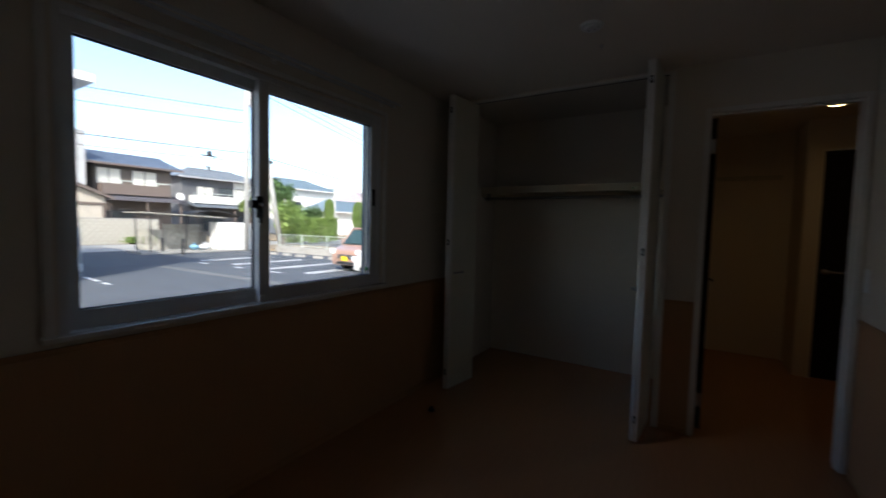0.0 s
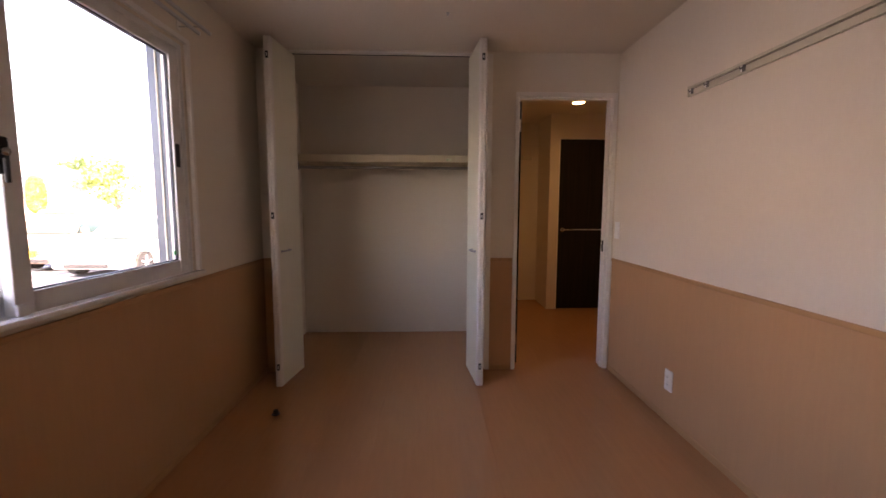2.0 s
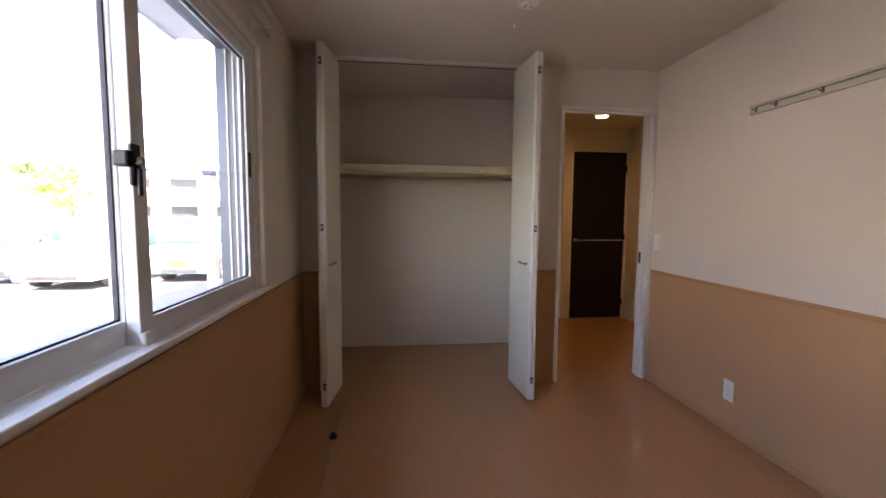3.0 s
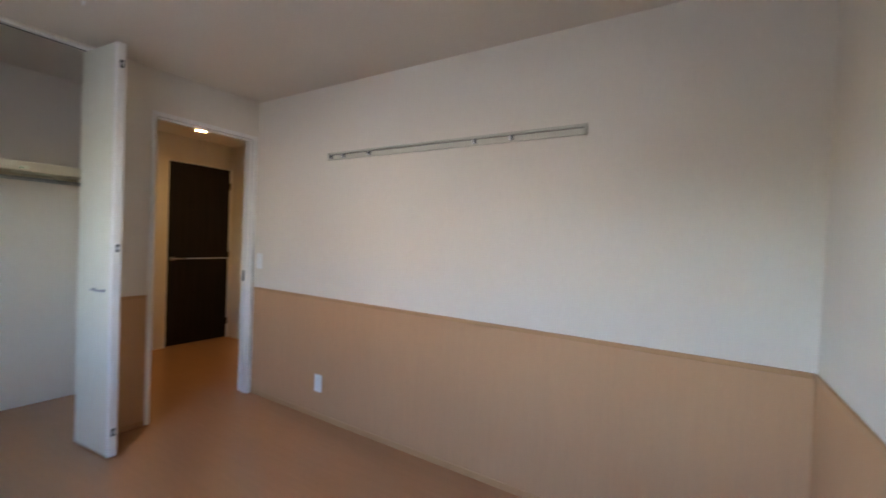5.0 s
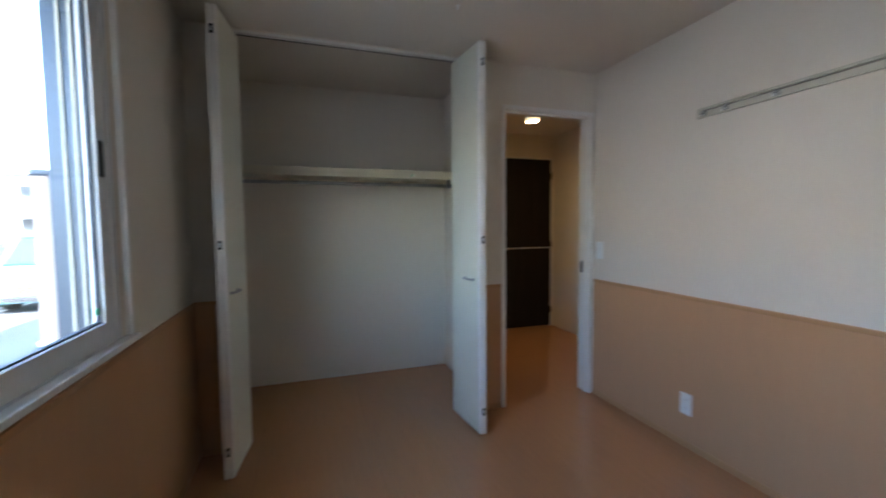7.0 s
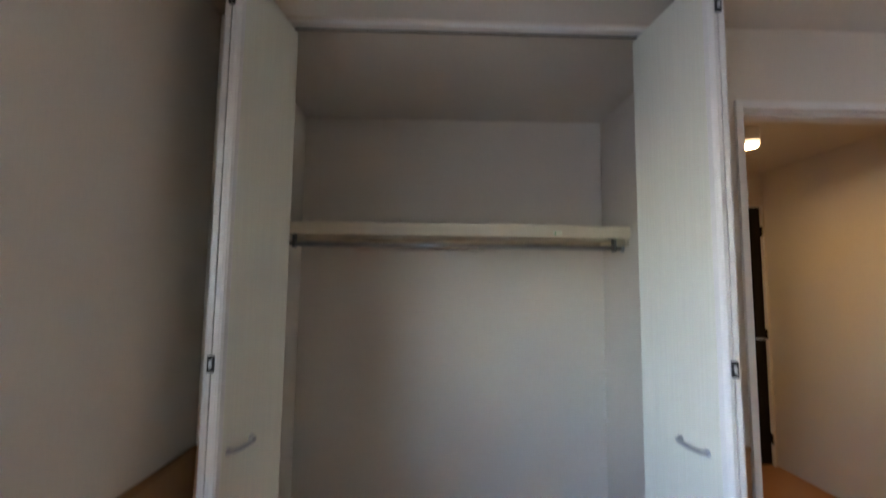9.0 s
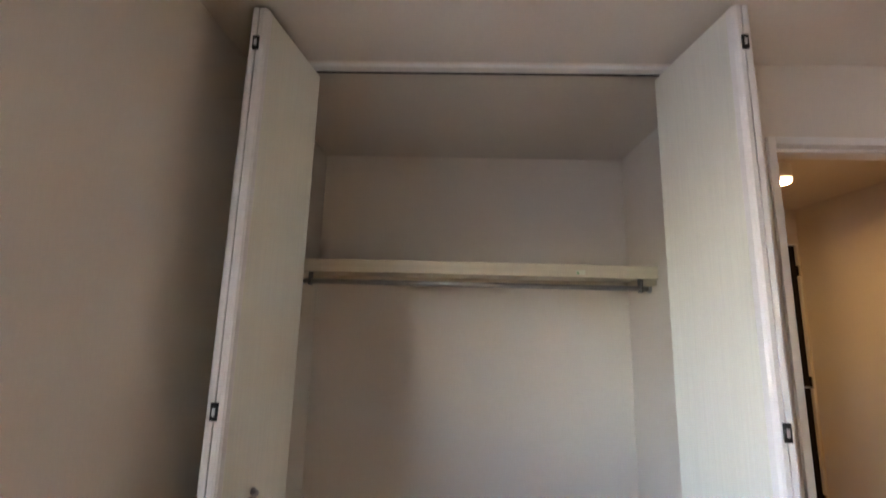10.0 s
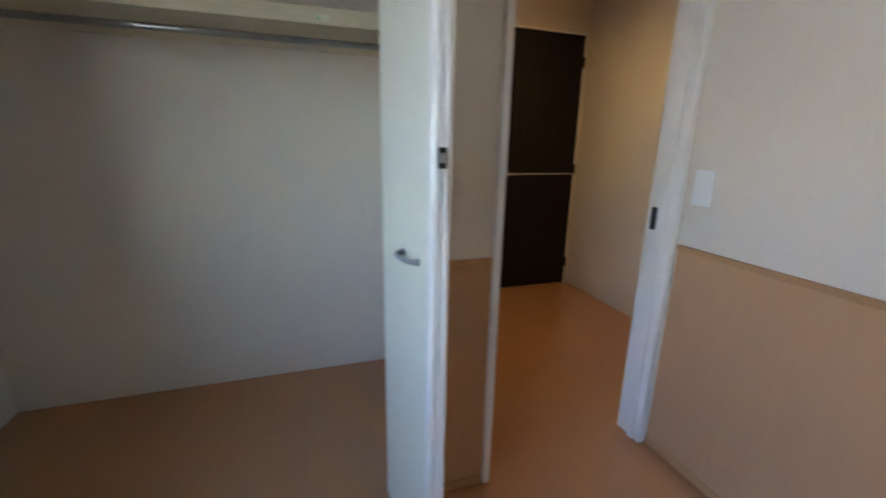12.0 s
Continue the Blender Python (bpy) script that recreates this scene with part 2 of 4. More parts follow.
def ring(x0, x1, ya, yb, za, zb, w, wb=None, wt=None, bevel=0.002):
    wb, wt = wb or w, wt or w
    return boxes((x0, x1, ya, ya + w, za, zb), (x0, x1, yb - w, yb, za, zb), (x0, x1, ya + w, yb - w, za, za + wb), (x0, x1, ya + w, yb - w, zb - wt, zb), bevel=bevel)


for name, row in (("casing_side", (0.0, 0.02, y0 - 0.042, y0 - 0.017, z0 + 0.026, z1 + 0.036)), ("casing_side", (0.0, 0.02, y1 + 0.017, y1 + 0.042, z0 + 0.026, z1 + 0.036)),
                  ("casing_top", (0.0, 0.02, y0 - 0.017, y1 + 0.017, z1 + 0.012, z1 + 0.036))):
    part(name, boxes(row, bevel=0.004), WHITE_TRIM, win, "white wooden casing")
part("window_sill", boxes((-0.004, 0.036, y0 - 0.05, y1 + 0.05, z0 + 0.006, z0 + 0.026), bevel=0.004), GLOSS_TRIM, win, "white window ledge")
part("window_frame", ring(-0.046, -0.002, y0, y1, z0, z1, 0.026), SASH, win, "white sliding-window frame")
part("outer_jamb", ring(-0.15, -0.046, y0, y1, z0, z1, 0.010), ALU_DARK, win, "blue-grey aluminium outer part of the frame")
part("outer_frame", ring(-0.168, -0.15, y0 - 0.05, y1 + 0.05, z0 - 0.05, z1 + 0.05, 0.052), ALU_DARK, win, "blue-grey aluminium outer frame")
for x in (-0.088, -0.118):
    part("guide_rib", boxes((x - 0.003, x + 0.003, y1 - 0.018, y1 - 0.010, z0 + 0.012, z1 - 0.012)), RAIL_FACE, win, "pale guide rib")


def sash(xa, xb, ya, yb, left_w, right_w, label):
    za, zb = z0 + 0.022, z1 - 0.022
    s = part("sash", boxes((xa, xb, ya, ya + left_w, za, zb), (xa, xb, yb - right_w, yb, za, zb), (xa, xb, ya + left_w, yb - right_w, za, za + 0.07),
                           (xa, xb, ya + left_w, yb - right_w, zb - 0.05, zb), bevel=0.003), SASH, win, label)
    xm = (xa + xb) / 2
    part("gasket", ring(xm - 0.006, xm + 0.006, ya + left_w - 0.001, yb - right_w + 0.001, za + 0.069, zb - 0.049, 0.006, bevel=0), BLUE_GASKET, s, "dark rubber glazing seal")
    p = part("pane", boxes((xm - 0.0025, xm + 0.0025, ya + left_w - 0.002, yb - right_w + 0.002, za + 0.068, zb - 0.048)), GLASS, s, "clear glass")
    p.visible_shadow = False
    return s


inner = sash(-0.044, -0.010, -1.750, y1 - 0.024, 0.058, 0.062, "white inner sash")
outer = sash(-0.084, -0.050, y0 + 0.024, -1.69, 0.045, 0.056, "white outer sash")
lock = part("crescent_lock", boxes((-0.010, 0.004, -1.769, -1.735, 1.30, 1.405), bevel=0.006), BLACK_METAL, inner, "black crescent lock")
part("lock_knob", tube(B(), (0.002, -1.754, 1.362), (0.016, -1.754, 1.362), 0.014, 0.011, n=16), CHROME, inner, "round chrome knob", smooth=True)
part("lock_lever", box(box(B(), 0.004, 0.014, -1.761, -1.747, 1.275, 1.345, bevel=0.004), -0.028, 0.008, -1.797, -1.769, 1.345, 1.385, bevel=0.006), BLACK_METAL, inner, "black lock lever")
part("finger_pull", boxes((-0.011, -0.007, y1 - 0.078, y1 - 0.048, 1.40, 1.51), bevel=0.0015), BLACK_METAL, inner, "dark recessed pull")
part("corner_stop", boxes((-0.012, 0.004, -1.755, -1.722, z0 + 0.024, z0 + 0.06), bevel=0.004), PLASTIC, inner, "cream plastic stop")
part("label_bar", boxes((-0.0505, -0.0495, -1.86, -1.79, z0 + 0.05, z0 + 0.066)), PLASTIC, outer, "small pale sticker")
part("green_dot", tube(B(), (-0.0235, y1 - 0.105, z0 + 0.13), (-0.0225, y1 - 0.105, z0 + 0.13), 0.011, n=16), GREEN_MARK, inner, "small green round sticker")

# slim post outside, close to the window
op = thing("outdoor_post", pose(-0.40, -0.42, -0.5), "slim beige post outside close to the window", "post")
part("shaft", boxes((-0.025, 0.025, -0.025, 0.025, 0, 1.95), bevel=0.004), POST_BEIGE, op)
part("cap", boxes((-0.03, 0.03, -0.03, 0.03, 1.95, 1.975), bevel=0.006), ALU_DARK, op, "dark cap")
part("bracket", boxes((-0.035, 0.035, -0.035, 0.035, 1.28, 1.30), bevel=0.003), ALU, op, "metal band")

# curtain rails: two C-shaped rails on brackets
rail = thing("curtain_rail", pose(0, -1.68, 2.05), "white double curtain rail over the window", "curtain rail")
for x in (0.066, 0.118):
    bar = part("bar", prism(B(), [(x - 0.006, 0), (x - 0.002, 0), (x - 0.002, 0.002), (x - 0.004, 0.002), (x - 0.004, 0.011), (x + 0.004, 0.011), (x + 0.004, 0.002), (x + 0.002, 0.002),
                                   (x + 0.002, 0), (x + 0.006, 0), (x + 0.006, 0.013), (x - 0.006, 0.013)], "y", -0.85, 0.85), ALU, rail)
    for s in (-1, 1):
        part("end_cap", boxes((x - 0.008, x + 0.008, s * 0.85, s * 0.86, -0.002, 0.015), bevel=0.003), PLASTIC, bar)
for y in (-0.8, 0, 0.8):
    part("bracket", boxes((0.0, 0.004, y - 0.014, y + 0.014, 0.0, 0.055), (0.004, 0.125, y - 0.006, y + 0.006, 0.0131, 0.017), bevel=0.001), WHITE_TRIM, rail)

# ---- closet ----
track = thing("door_track", pose(0.87, 0.06, 2.313), "white top track of the closet doors", "track")
part("rail", prism(B(), [(-0.02, 0), (-0.008, 0), (-0.008, 0.014), (0.008, 0.014), (0.008, 0), (0.02, 0), (0.02, 0.017), (-0.02, 0.017)], "x", CL[0] - 0.87 + 0.012, CL[1] - 0.87 - 0.012), WHITE_TRIM, track)
track["kind"] = "structure"
cf = tagged(new("closet_frame"), label="slim white closet frame", category="frame", kind="structure")
for x0, x1 in ((CL[0] - 0.012, CL[0] + 0.012), (CL[1] - 0.012, CL[1] + 0.024)):
    part("jamb", boxes((x0, x1, -0.008, 0.108, 0, 2.285), bevel=0.002), WHITE_TRIM, cf)
part("head", boxes((CL[0] + 0.012, CL[1] - 0.012, -0.008, 0.032, 2.273, 2.287), bevel=0.0015), WHITE_TRIM, cf)
# narrow dark strip that draws a line along the head's lower edge
part("seal", boxes((CL[0] + 0.012, CL[1] - 0.012, 0.022, 0.030, 2.2705, 2.273)), RUBBER, cf, "thin dark strip under the closet head")


def leaf(parent, ax, ay, bx, by, front, handle):
    """One door leaf from its track end a to its folding edge b; front: the side of a-to-b on which the face lies."""
    d = Vector((bx - ax, by - ay, 0))
    n, d = d.length, d.normalized()
    side = Vector((-d.y, d.x, 0)) * front
    m = Matrix(((d.x, side.x, 0, ax), (d.y, side.y, 0, ay), (0, 0, 1, 0), (0, 0, 0, 1)))
    T, zb, zt = 0.02, 0.014, 2.266
    p = part("leaf", boxes((0.0, n - 0.03, -T, 0, zb, zt), bevel=0.0015), DOOR_FACE, parent, at=m)
    part("edge_strip", prism(B(), [(n - 0.03, 0.0), (n - 0.012, 0.001), (n - 0.004, -0.002), (n, -0.008), (n, -T), (n - 0.03, -T)], "z", zb, zt), WHITE_TRIM, p, "white rounded edge")
    if handle:
        bm = B()
        pts = [Vector((handle + 0.052 * u, 0.004 + 0.026 * (1 - u * u) ** 0.5, 0.925 - 0.004 * abs(u))) for u in [math.sin(k * math.pi / 28) for k in range(-14, 15)]]
        for a, b in zip(pts, pts[1:]):
            tube(bm, a, b, 0.0058, n=12)
        for u in (-1, 1):
            tube(bm, (handle + 0.052 * u, 0, 0.921), (handle + 0.052 * u, 0.006, 0.921), 0.009, n=12)
        part("handle", bm, HANDLE_METAL, p, "brushed metal arch handle", smooth=True)
    return m, n


def folded_pair(jamb, track_end, knuckle, front, out):
    pair = thing("folding_door", pose(0, 0, 0), "cream wood-grain folding closet door, folded open", "closet door", "closet doors")
    leaf(pair, jamb, 0.045, knuckle - front * 0.0215, out, -front, 0)
    m, n = leaf(pair, track_end, 0.045, knuckle + front * 0.0215, out, front, 0.238)
    for z in (0.148, 1.158, 2.153):
        h = part("hinge", boxes((knuckle - 0.009, knuckle + 0.009, out - 0.0025, out + 0.002, z - 0.021, z + 0.021), bevel=0.001), BLACK_METAL, pair, "dark inset hinge")
        part("hinge_pin", boxes((knuckle - 0.004, knuckle + 0.004, out - 0.0045, out - 0.002, z - 0.010, z + 0.010), bevel=0.0015), ALU, h)
    return pair


folded_pair(0.15, 0.255, 0.19, 1, -0.297)
folded_pair(1.584, 1.478, 1.537, -1, -0.318)

shelf = thing("closet_shelf", pose(0, 0.612, 1.602), "cream wooden closet shelf across the alcove", "shelf")
part("board", boxes((0.003, CL_EAST - 0.003, 0.02, CL_BACK - 0.615, 0.012, 0.034)), SHELF_FACE, shelf)
part("front_edge", boxes((0.003, CL_EAST - 0.003, 0, 0.02, 0.0, 0.062), bevel=0.004), SHELF_FACE, shelf, "thick cream front edge")
for a, b in ((0.003, 0.02), (CL_EAST - 0.02, CL_EAST - 0.003)):
    part("cleat", boxes((a, b, 0.02, CL_BACK - 0.615, -0.03, 0.012), bevel=0.002), SHELF_FACE, shelf)
part("back_cleat", boxes((0.02, CL_EAST - 0.02, CL_BACK - 0.632, CL_BACK - 0.615, -0.03, 0.012), bevel=0.002), SHELF_FACE, shelf)
part("warning_label", boxes((1.345, 1.39, -0.0006, 0.0, 0.012, 0.035)), material("label_paper", (0.78, 0.78, 0.6), 0.5, vary=0.1), shelf, "small pale warning label")
part("warning_mark", prism(B(), [(1.349, 0.016), (1.361, 0.016), (1.355, 0.029)], "y", -0.0012, -0.0003), material("green_print", (0.1, 0.35, 0.12), 0.5), shelf, "small green triangle mark")
rod = thing("hanging_rod", pose(0, 0.708, 1.563), "chrome hanging rod under the closet shelf", "clothes rod")
part("rod", tube(B(), (0.012, 0, 0), (CL_EAST - 0.012, 0, 0), 0.0125, n=20), ROD_METAL, rod, smooth=True)
for x in (0.04, CL_EAST - 0.052):
    h = part("holder", boxes((x, x + 0.012, -0.02, 0.02, -0.02, 0.050), bevel=0.003), STEEL_HOOK, rod, "dark metal rod holder")
    part("foot", boxes((x - 0.016, x + 0.028, -0.016, 0.016, 0.0475, 0.0508), bevel=0.001), STEEL_HOOK, h)
for x in (0.0, CL_EAST - 0.010):
    part("end_socket", tube(B(), (x, 0, 0), (x + 0.010, 0, 0), 0.021, n=20), ALU, rod, "round wall socket of the rod")

# ---- room door ----
d1 = tagged(new("door_1"), label="white door frame with a dark brown door opened into the hall", category="door", kind="structure")
a, b, h = DOOR
part("casing", boxes((a - 0.026, a, -0.012, 0.0, 0, h + 0.028), (b, b + 0.028, -0.012, 0.0, 0, h + 0.028), (a, b, -0.012, 0.0, h, h + 0.028), bevel=0.002), WHITE_TRIM, d1, "white casing")
part("jamb", boxes((a - 0.012, a, 0, 0.112, 0, h), (b, b + 0.012, 0, 0.112, 0, h), (a - 0.012, b + 0.012, 0, 0.112, h, h + 0.012), bevel=0.001), WHITE_TRIM, d1)
part("stop_bead", boxes((b - 0.010, b, 0.02, 0.045, 0, h - 0.012), (a, a + 0.008, 0.02, 0.045, 0, h - 0.012), (a, b, 0.02, 0.045, h - 0.012, h), bevel=0.002), WHITE_TRIM, d1)
part("strike_plate", boxes((b - 0.002, b - 0.0002, 0.066, 0.094, 0.885, 0.97), bevel=0.0005), BLACK_METAL, d1, "dark strike plate")
lf = part("leaf", boxes((a + 0.008, a + 0.042, 0.113, 0.77, 0.008, h - 0.006), bevel=0.0015), DARK_WOOD, d1, "dark brown door leaf")
for z in (0.2, 1.82):
    part("hinge", boxes((a + 0.001, a + 0.008, 0.10, 0.13, z - 0.045, z + 0.045), (a + 0.012, a + 0.038, 0.1095, 0.113, z - 0.045, z + 0.045), bevel=0.001), CHROME, lf, "steel hinge")
part("lever", tube(tube(tube(B(), (a + 0.042, 0.71, 0.93), (a + 0.05, 0.71, 0.93), 0.024, n=16), (a + 0.05, 0.71, 0.93), (a + 0.085, 0.71, 0.93), 0.009), (a + 0.08, 0.715, 0.93), (a + 0.08, 0.60, 0.93), 0.008), CHROME, lf, "silver lever handle", smooth=True)

# ---- hall ----
d2 = tagged(new("door_2"), label="closed dark brown hall door with a long silver bar", category="door", kind="structure")
part("frame", boxes((2.715, 2.728, HALL_N - 0.006, HALL_N + 0.1, 0, 2.03), (3.402, 3.415, HALL_N - 0.006, HALL_N + 0.1, 0, 2.03), (2.728, 3.402, HALL_N - 0.006, HALL_N + 0.1, 2.018, 2.03), bevel=0.001), WHITE_TRIM, d2, "off-white frame")
l2 = part("leaf", boxes((2.731, 3.399, HALL_N + 0.012, HALL_N + 0.05, 0.006, 2.014), bevel=0.002), DARK_WOOD, d2, "dark brown wood-grain leaf")
part("inlay", boxes((2.80, 3.399, HALL_N + 0.0085, HALL_N + 0.012, 0.955, 0.967), bevel=0.001), ALU, l2, "thin silver inlay line")
part("lever", tube(tube(tube(B(), (2.785, HALL_N + 0.012, 0.96), (2.785, HALL_N + 0.002, 0.96), 0.026, n=16), (2.785, HALL_N + 0.002, 0.96), (2.785, HALL_N - 0.045, 0.96), 0.009), (2.78, HALL_N - 0.04, 0.96), (2.90, HALL_N - 0.04, 0.96), 0.008), CHROME, l2, "silver lever handle", smooth=True)
for z in (0.2, 1.0, 1.82):
    part("hinge", boxes((3.396, 3.408, HALL_N - 0.010, HALL_N + 0.012, z - 0.04, z + 0.04), bevel=0.001), CHROME, d2)
lamp = thing("hall_light", pose(2.60, 0.93, CEIL), "small round ceiling light, switched on, warm", "ceiling light")
part("housing", tube(B(), (0, 0, -0.080), (0, 0, 0), 0.062, 0.060, n=32), PLASTIC, lamp, "white housing")
rim = B()
for k in range(32):
    a0, a1 = k * math.tau / 32, (k + 1) * math.tau / 32
    ring4 = [[rim.verts.new((r * math.cos(a), r * math.sin(a), z)) for r, z in ((0.062, -0.080), (0.058, -0.105), (0.052, -0.105), (0.053, -0.080))] for a in (a0, a1)]
    for q in range(4):
        rim.faces.new((ring4[0][q], ring4[1][q], ring4[1][(q + 1) % 4], ring4[0][(q + 1) % 4]))
bmesh.ops.remove_doubles(rim, verts=rim.verts[:], dist=0.0001)
bmesh.ops.recalc_face_normals(rim, faces=rim.faces[:])
diffuser = part("diffuser", rim, LAMP_SIDE, lamp, "softly glowing white diffuser ring")
part("lens", tube(B(), (0, 0, -0.097), (0, 0, -0.089), 0.049, 0.051, n=32), LAMP_GLOW, diffuser, "bright warm lamp face")
hr = thing("wall_rail", pose(1.96, HALL_NW, 1.83), "cream wall rail in the hall nook", "wall rail", "wall rails")
part("board", boxes((0, 0.56, -0.018, 0, 0, 0.045), bevel=0.003), RAIL_FACE, hr)

# ---- east wall fittings ----
pr = thing("picture_rail", pose(W, -2.531, 1.787), "grey-beige rail with small metal hooks", "wall rail")
part("board", boxes((-0.016, 0, 0.012, 1.697, 0, 0.030), bevel=0.003), RAIL_FACE, pr)
part("lip", boxes((-0.019, 0, 0.012, 1.697, 0.036, 0.05), bevel=0.003), RAIL_FACE, pr)
part("groove", boxes((-0.006, 0, 0.012, 1.697, 0.030, 0.036)), GROOVE, pr, "groove backing between board and lip, its shade painted in")
for y in (0.0, 1.697):
    part("end_cap", boxes((-0.022, 0, y, y + 0.012, -0.001, 0.051), bevel=0.002), RAIL_FACE, pr)
for y in (1.67, 1.555, 1.329, 0.576, 0.366):
    hk = part("hook", tube(tube(box(B(), -0.024, -0.016, y - 0.006, y + 0.006, 0.006, 0.034, bevel=0.002), (-0.024, y, 0.022), (-0.036, y, 0.014), 0.003, n=8), (-0.036, y, 0.014), (-0.040, y, 0.026), 0.003, 0.002, n=8), STEEL_HOOK, pr, "small dark metal hook")
    part("hook_clip", boxes((-0.023, -0.016, y + 0.007, y + 0.018, 0.008, 0.032), bevel=0.002), PLASTIC, hk, "white plastic clip")


def outlet(y, z):
    o = thing("wall_outlet", pose(W - D, y, z), "white wall socket plate on the dado", "socket", "wall sockets")
    p = part("plate", boxes((-0.007, 0, -0.035, 0.035, -0.06, 0.06), bevel=0.003), PLASTIC, o)
    for dz in (-0.022, 0.022):
        s = part("socket", boxes((-0.0085, -0.007, -0.012, 0.012, dz - 0.013, dz + 0.013), bevel=0.0015), PLASTIC, p)
        for dy in (-0.005, 0.005):
            part("slot", boxes((-0.0089, -0.0086, dy - 0.001, dy + 0.001, dz - 0.004, dz + 0.004)), RUBBER, s)


outlet(-0.79, 0.245)
outlet(-3.262, 0.27)
sw = thing("light_switch", pose(W, -0.07, 1.055), "white rocker light switch beside the door", "switch")
part("plate", boxes((-0.007, 0, -0.035, 0.035, -0.06, 0.06), bevel=0.003), PLASTIC, sw)
part("rocker", boxes((-0.0105, -0.007, -0.02, 0.02, -0.034, 0.034), bevel=0.002), PLASTIC, sw)

# ---- ceiling and floor fittings ----
ro = thing("ceiling_socket", pose(1.30, -0.81, CEIL), "white round ceiling socket for a lamp", "ceiling socket")
part("base", tube(B(), (0, 0, -0.012), (0, 0, 0), 0.052, 0.056, n=32), PLASTIC, ro)
part("cap", tube(B(), (0, 0, -0.024), (0, 0, -0.012), 0.032, 0.036, n=32), PLASTIC, ro)
for x in (-0.016, 0.016):
    part("slot", boxes((x - 0.002, x + 0.002, -0.01, 0.01, -0.0246, -0.0242)), RUBBER, ro, "dark slot")
ck = thing("ceiling_hook", pose(1.30, -0.556, CEIL), "tiny white hook on the ceiling", "hook")
part("stem", tube(tube(B(), (0, 0, -0.006), (0, 0, 0), 0.009, n=16), (0, 0, -0.02), (0, 0, -0.006), 0.004, 0.005, n=10), PLASTIC, ck)
ds = thing("door_stop", pose(0.295, -0.64, 0), "small round black stop on the floor", "door stop")
part("base", tube(B(), (0, 0, 0), (0, 0, 0.006), 0.024, 0.022, n=24), BLACK_METAL, ds)
part("bumper", tube(B(), (0, 0, 0.006), (0, 0, 0.026), 0.017, 0.013, n=24), RUBBER, ds)

# ---- floor boards ----
BOARD = 0.303


def planks(x0, x1, ya, yb, shift):
    meshes = {}
    i, x = 0, x0
    while x < x1 - 0.002:
        w = min(BOARD, x1 - x)
        y = ya - (1.818 * ((i * shift) % 1.0))
        while y < yb:
            lo, hi = max(y, ya), min(y + 1.818, yb)
            if hi - lo > 0.004:
                key = (round(w, 4), round(hi - lo, 4))
                if key not in meshes:
                    me = bpy.data.meshes.new("plank")
                    bm = boxes((0.0002, w - 0.0002, 0.0002, hi - lo - 0.0002, -0.012, 0.0), bevel=0)
                    bm.to_mesh(me)
                    bm.free()
                    me.materials.append(FLOOR_WOOD)
                    meshes[key] = me
                ob = new("plank", meshes[key])
                ob.parent, ob.location = floor, (x, lo, 0)
            y += 1.818
        x, i = x + BOARD, i + 1


planks(0.0, W, SOUTH, 0.1, 0.37)
planks(0.0, CL_EAST, 0.1, CL_BACK, 0.61)
planks(1.79, HALL_W, 0.1, HALL_NW, 0.29)

# ---- outside ----
GROUND = -0.5
ASPHALT = material("asphalt", (0.083, 0.090, 0.102), 0.85, vary=0.15, scale=60, bump=0.4, bump_scale=150, stain=0.12, spec=0.3)
EARTH = material("earth", (0.26, 0.20, 0.13), 0.95, vary=0.2, scale=5, bump=0.5, bump_scale=20, stain=0.15)
CONCRETE = material("concrete", (0.34, 0.325, 0.30), 0.85, vary=0.08, scale=12, bump=0.3, bump_scale=80, stain=0.12)
DRAIN = material("drain_concrete", (0.14, 0.138, 0.13), 0.85, vary=0.1, scale=12, stain=0.15)
TILE_PINK = material("roof_tile_pink", (0.36, 0.30, 0.30), 0.5, vary=0.1, scale=3)
PAINT_LINE = material("line_paint", (0.62, 0.62, 0.61), 0.7, vary=0.12, scale=14)
BLOCK = material("block", (0.43, 0.40, 0.34), 0.9, vary=0.2, scale=5, stain=0.25)
TILE_BLUE = material("roof_tile_blue", (0.10, 0.13, 0.19), 0.45, vary=0.12, scale=3, stain=0.1)
TILE_GREY = material("roof_tile_grey", (0.17, 0.19, 0.22), 0.5, vary=0.12, scale=3, stain=0.1)
TILE_TEAL = material("roof_tile_teal", (0.14, 0.19, 0.23), 0.5, vary=0.12, scale=3, stain=0.1)
TILE_MAUVE = material("roof_tile_mauve", (0.12, 0.11, 0.125), 0.6, vary=0.12, scale=3, stain=0.1)
TILE_BROWN = material("roof_tile_brown", (0.11, 0.085, 0.07), 0.5, vary=0.12, scale=3)
STUCCO_BEIGE = material("stucco_beige", (0.50, 0.45, 0.38), 0.9, vary=0.06, scale=6, stain=0.08)
STUCCO_WHITE = material("stucco_white", (0.72, 0.71, 0.68), 0.9, vary=0.05, scale=6, stain=0.06)
STUCCO_GREY = material("stucco_grey", (0.40, 0.40, 0.41), 0.9, vary=0.06, scale=6, stain=0.08)
STUCCO_BROWN = material("stucco_brown", (0.14, 0.115, 0.10), 0.9, vary=0.06, scale=6, stain=0.08)
STUCCO_DARK = material("stucco_dark", (0.13, 0.13, 0.14), 0.9, vary=0.06, scale=6, stain=0.08)
BROWN_PANEL = material("brown_panel", (0.15, 0.115, 0.098), 0.6, vary=0.1, scale=8)
DARK_STEEL = material("dark_steel", (0.05, 0.05, 0.055), 0.5, metal=0.5, vary=0.1)
PALE_STEEL = material("pale_steel", (0.55, 0.60, 0.56), 0.5, metal=0.2, vary=0.08)
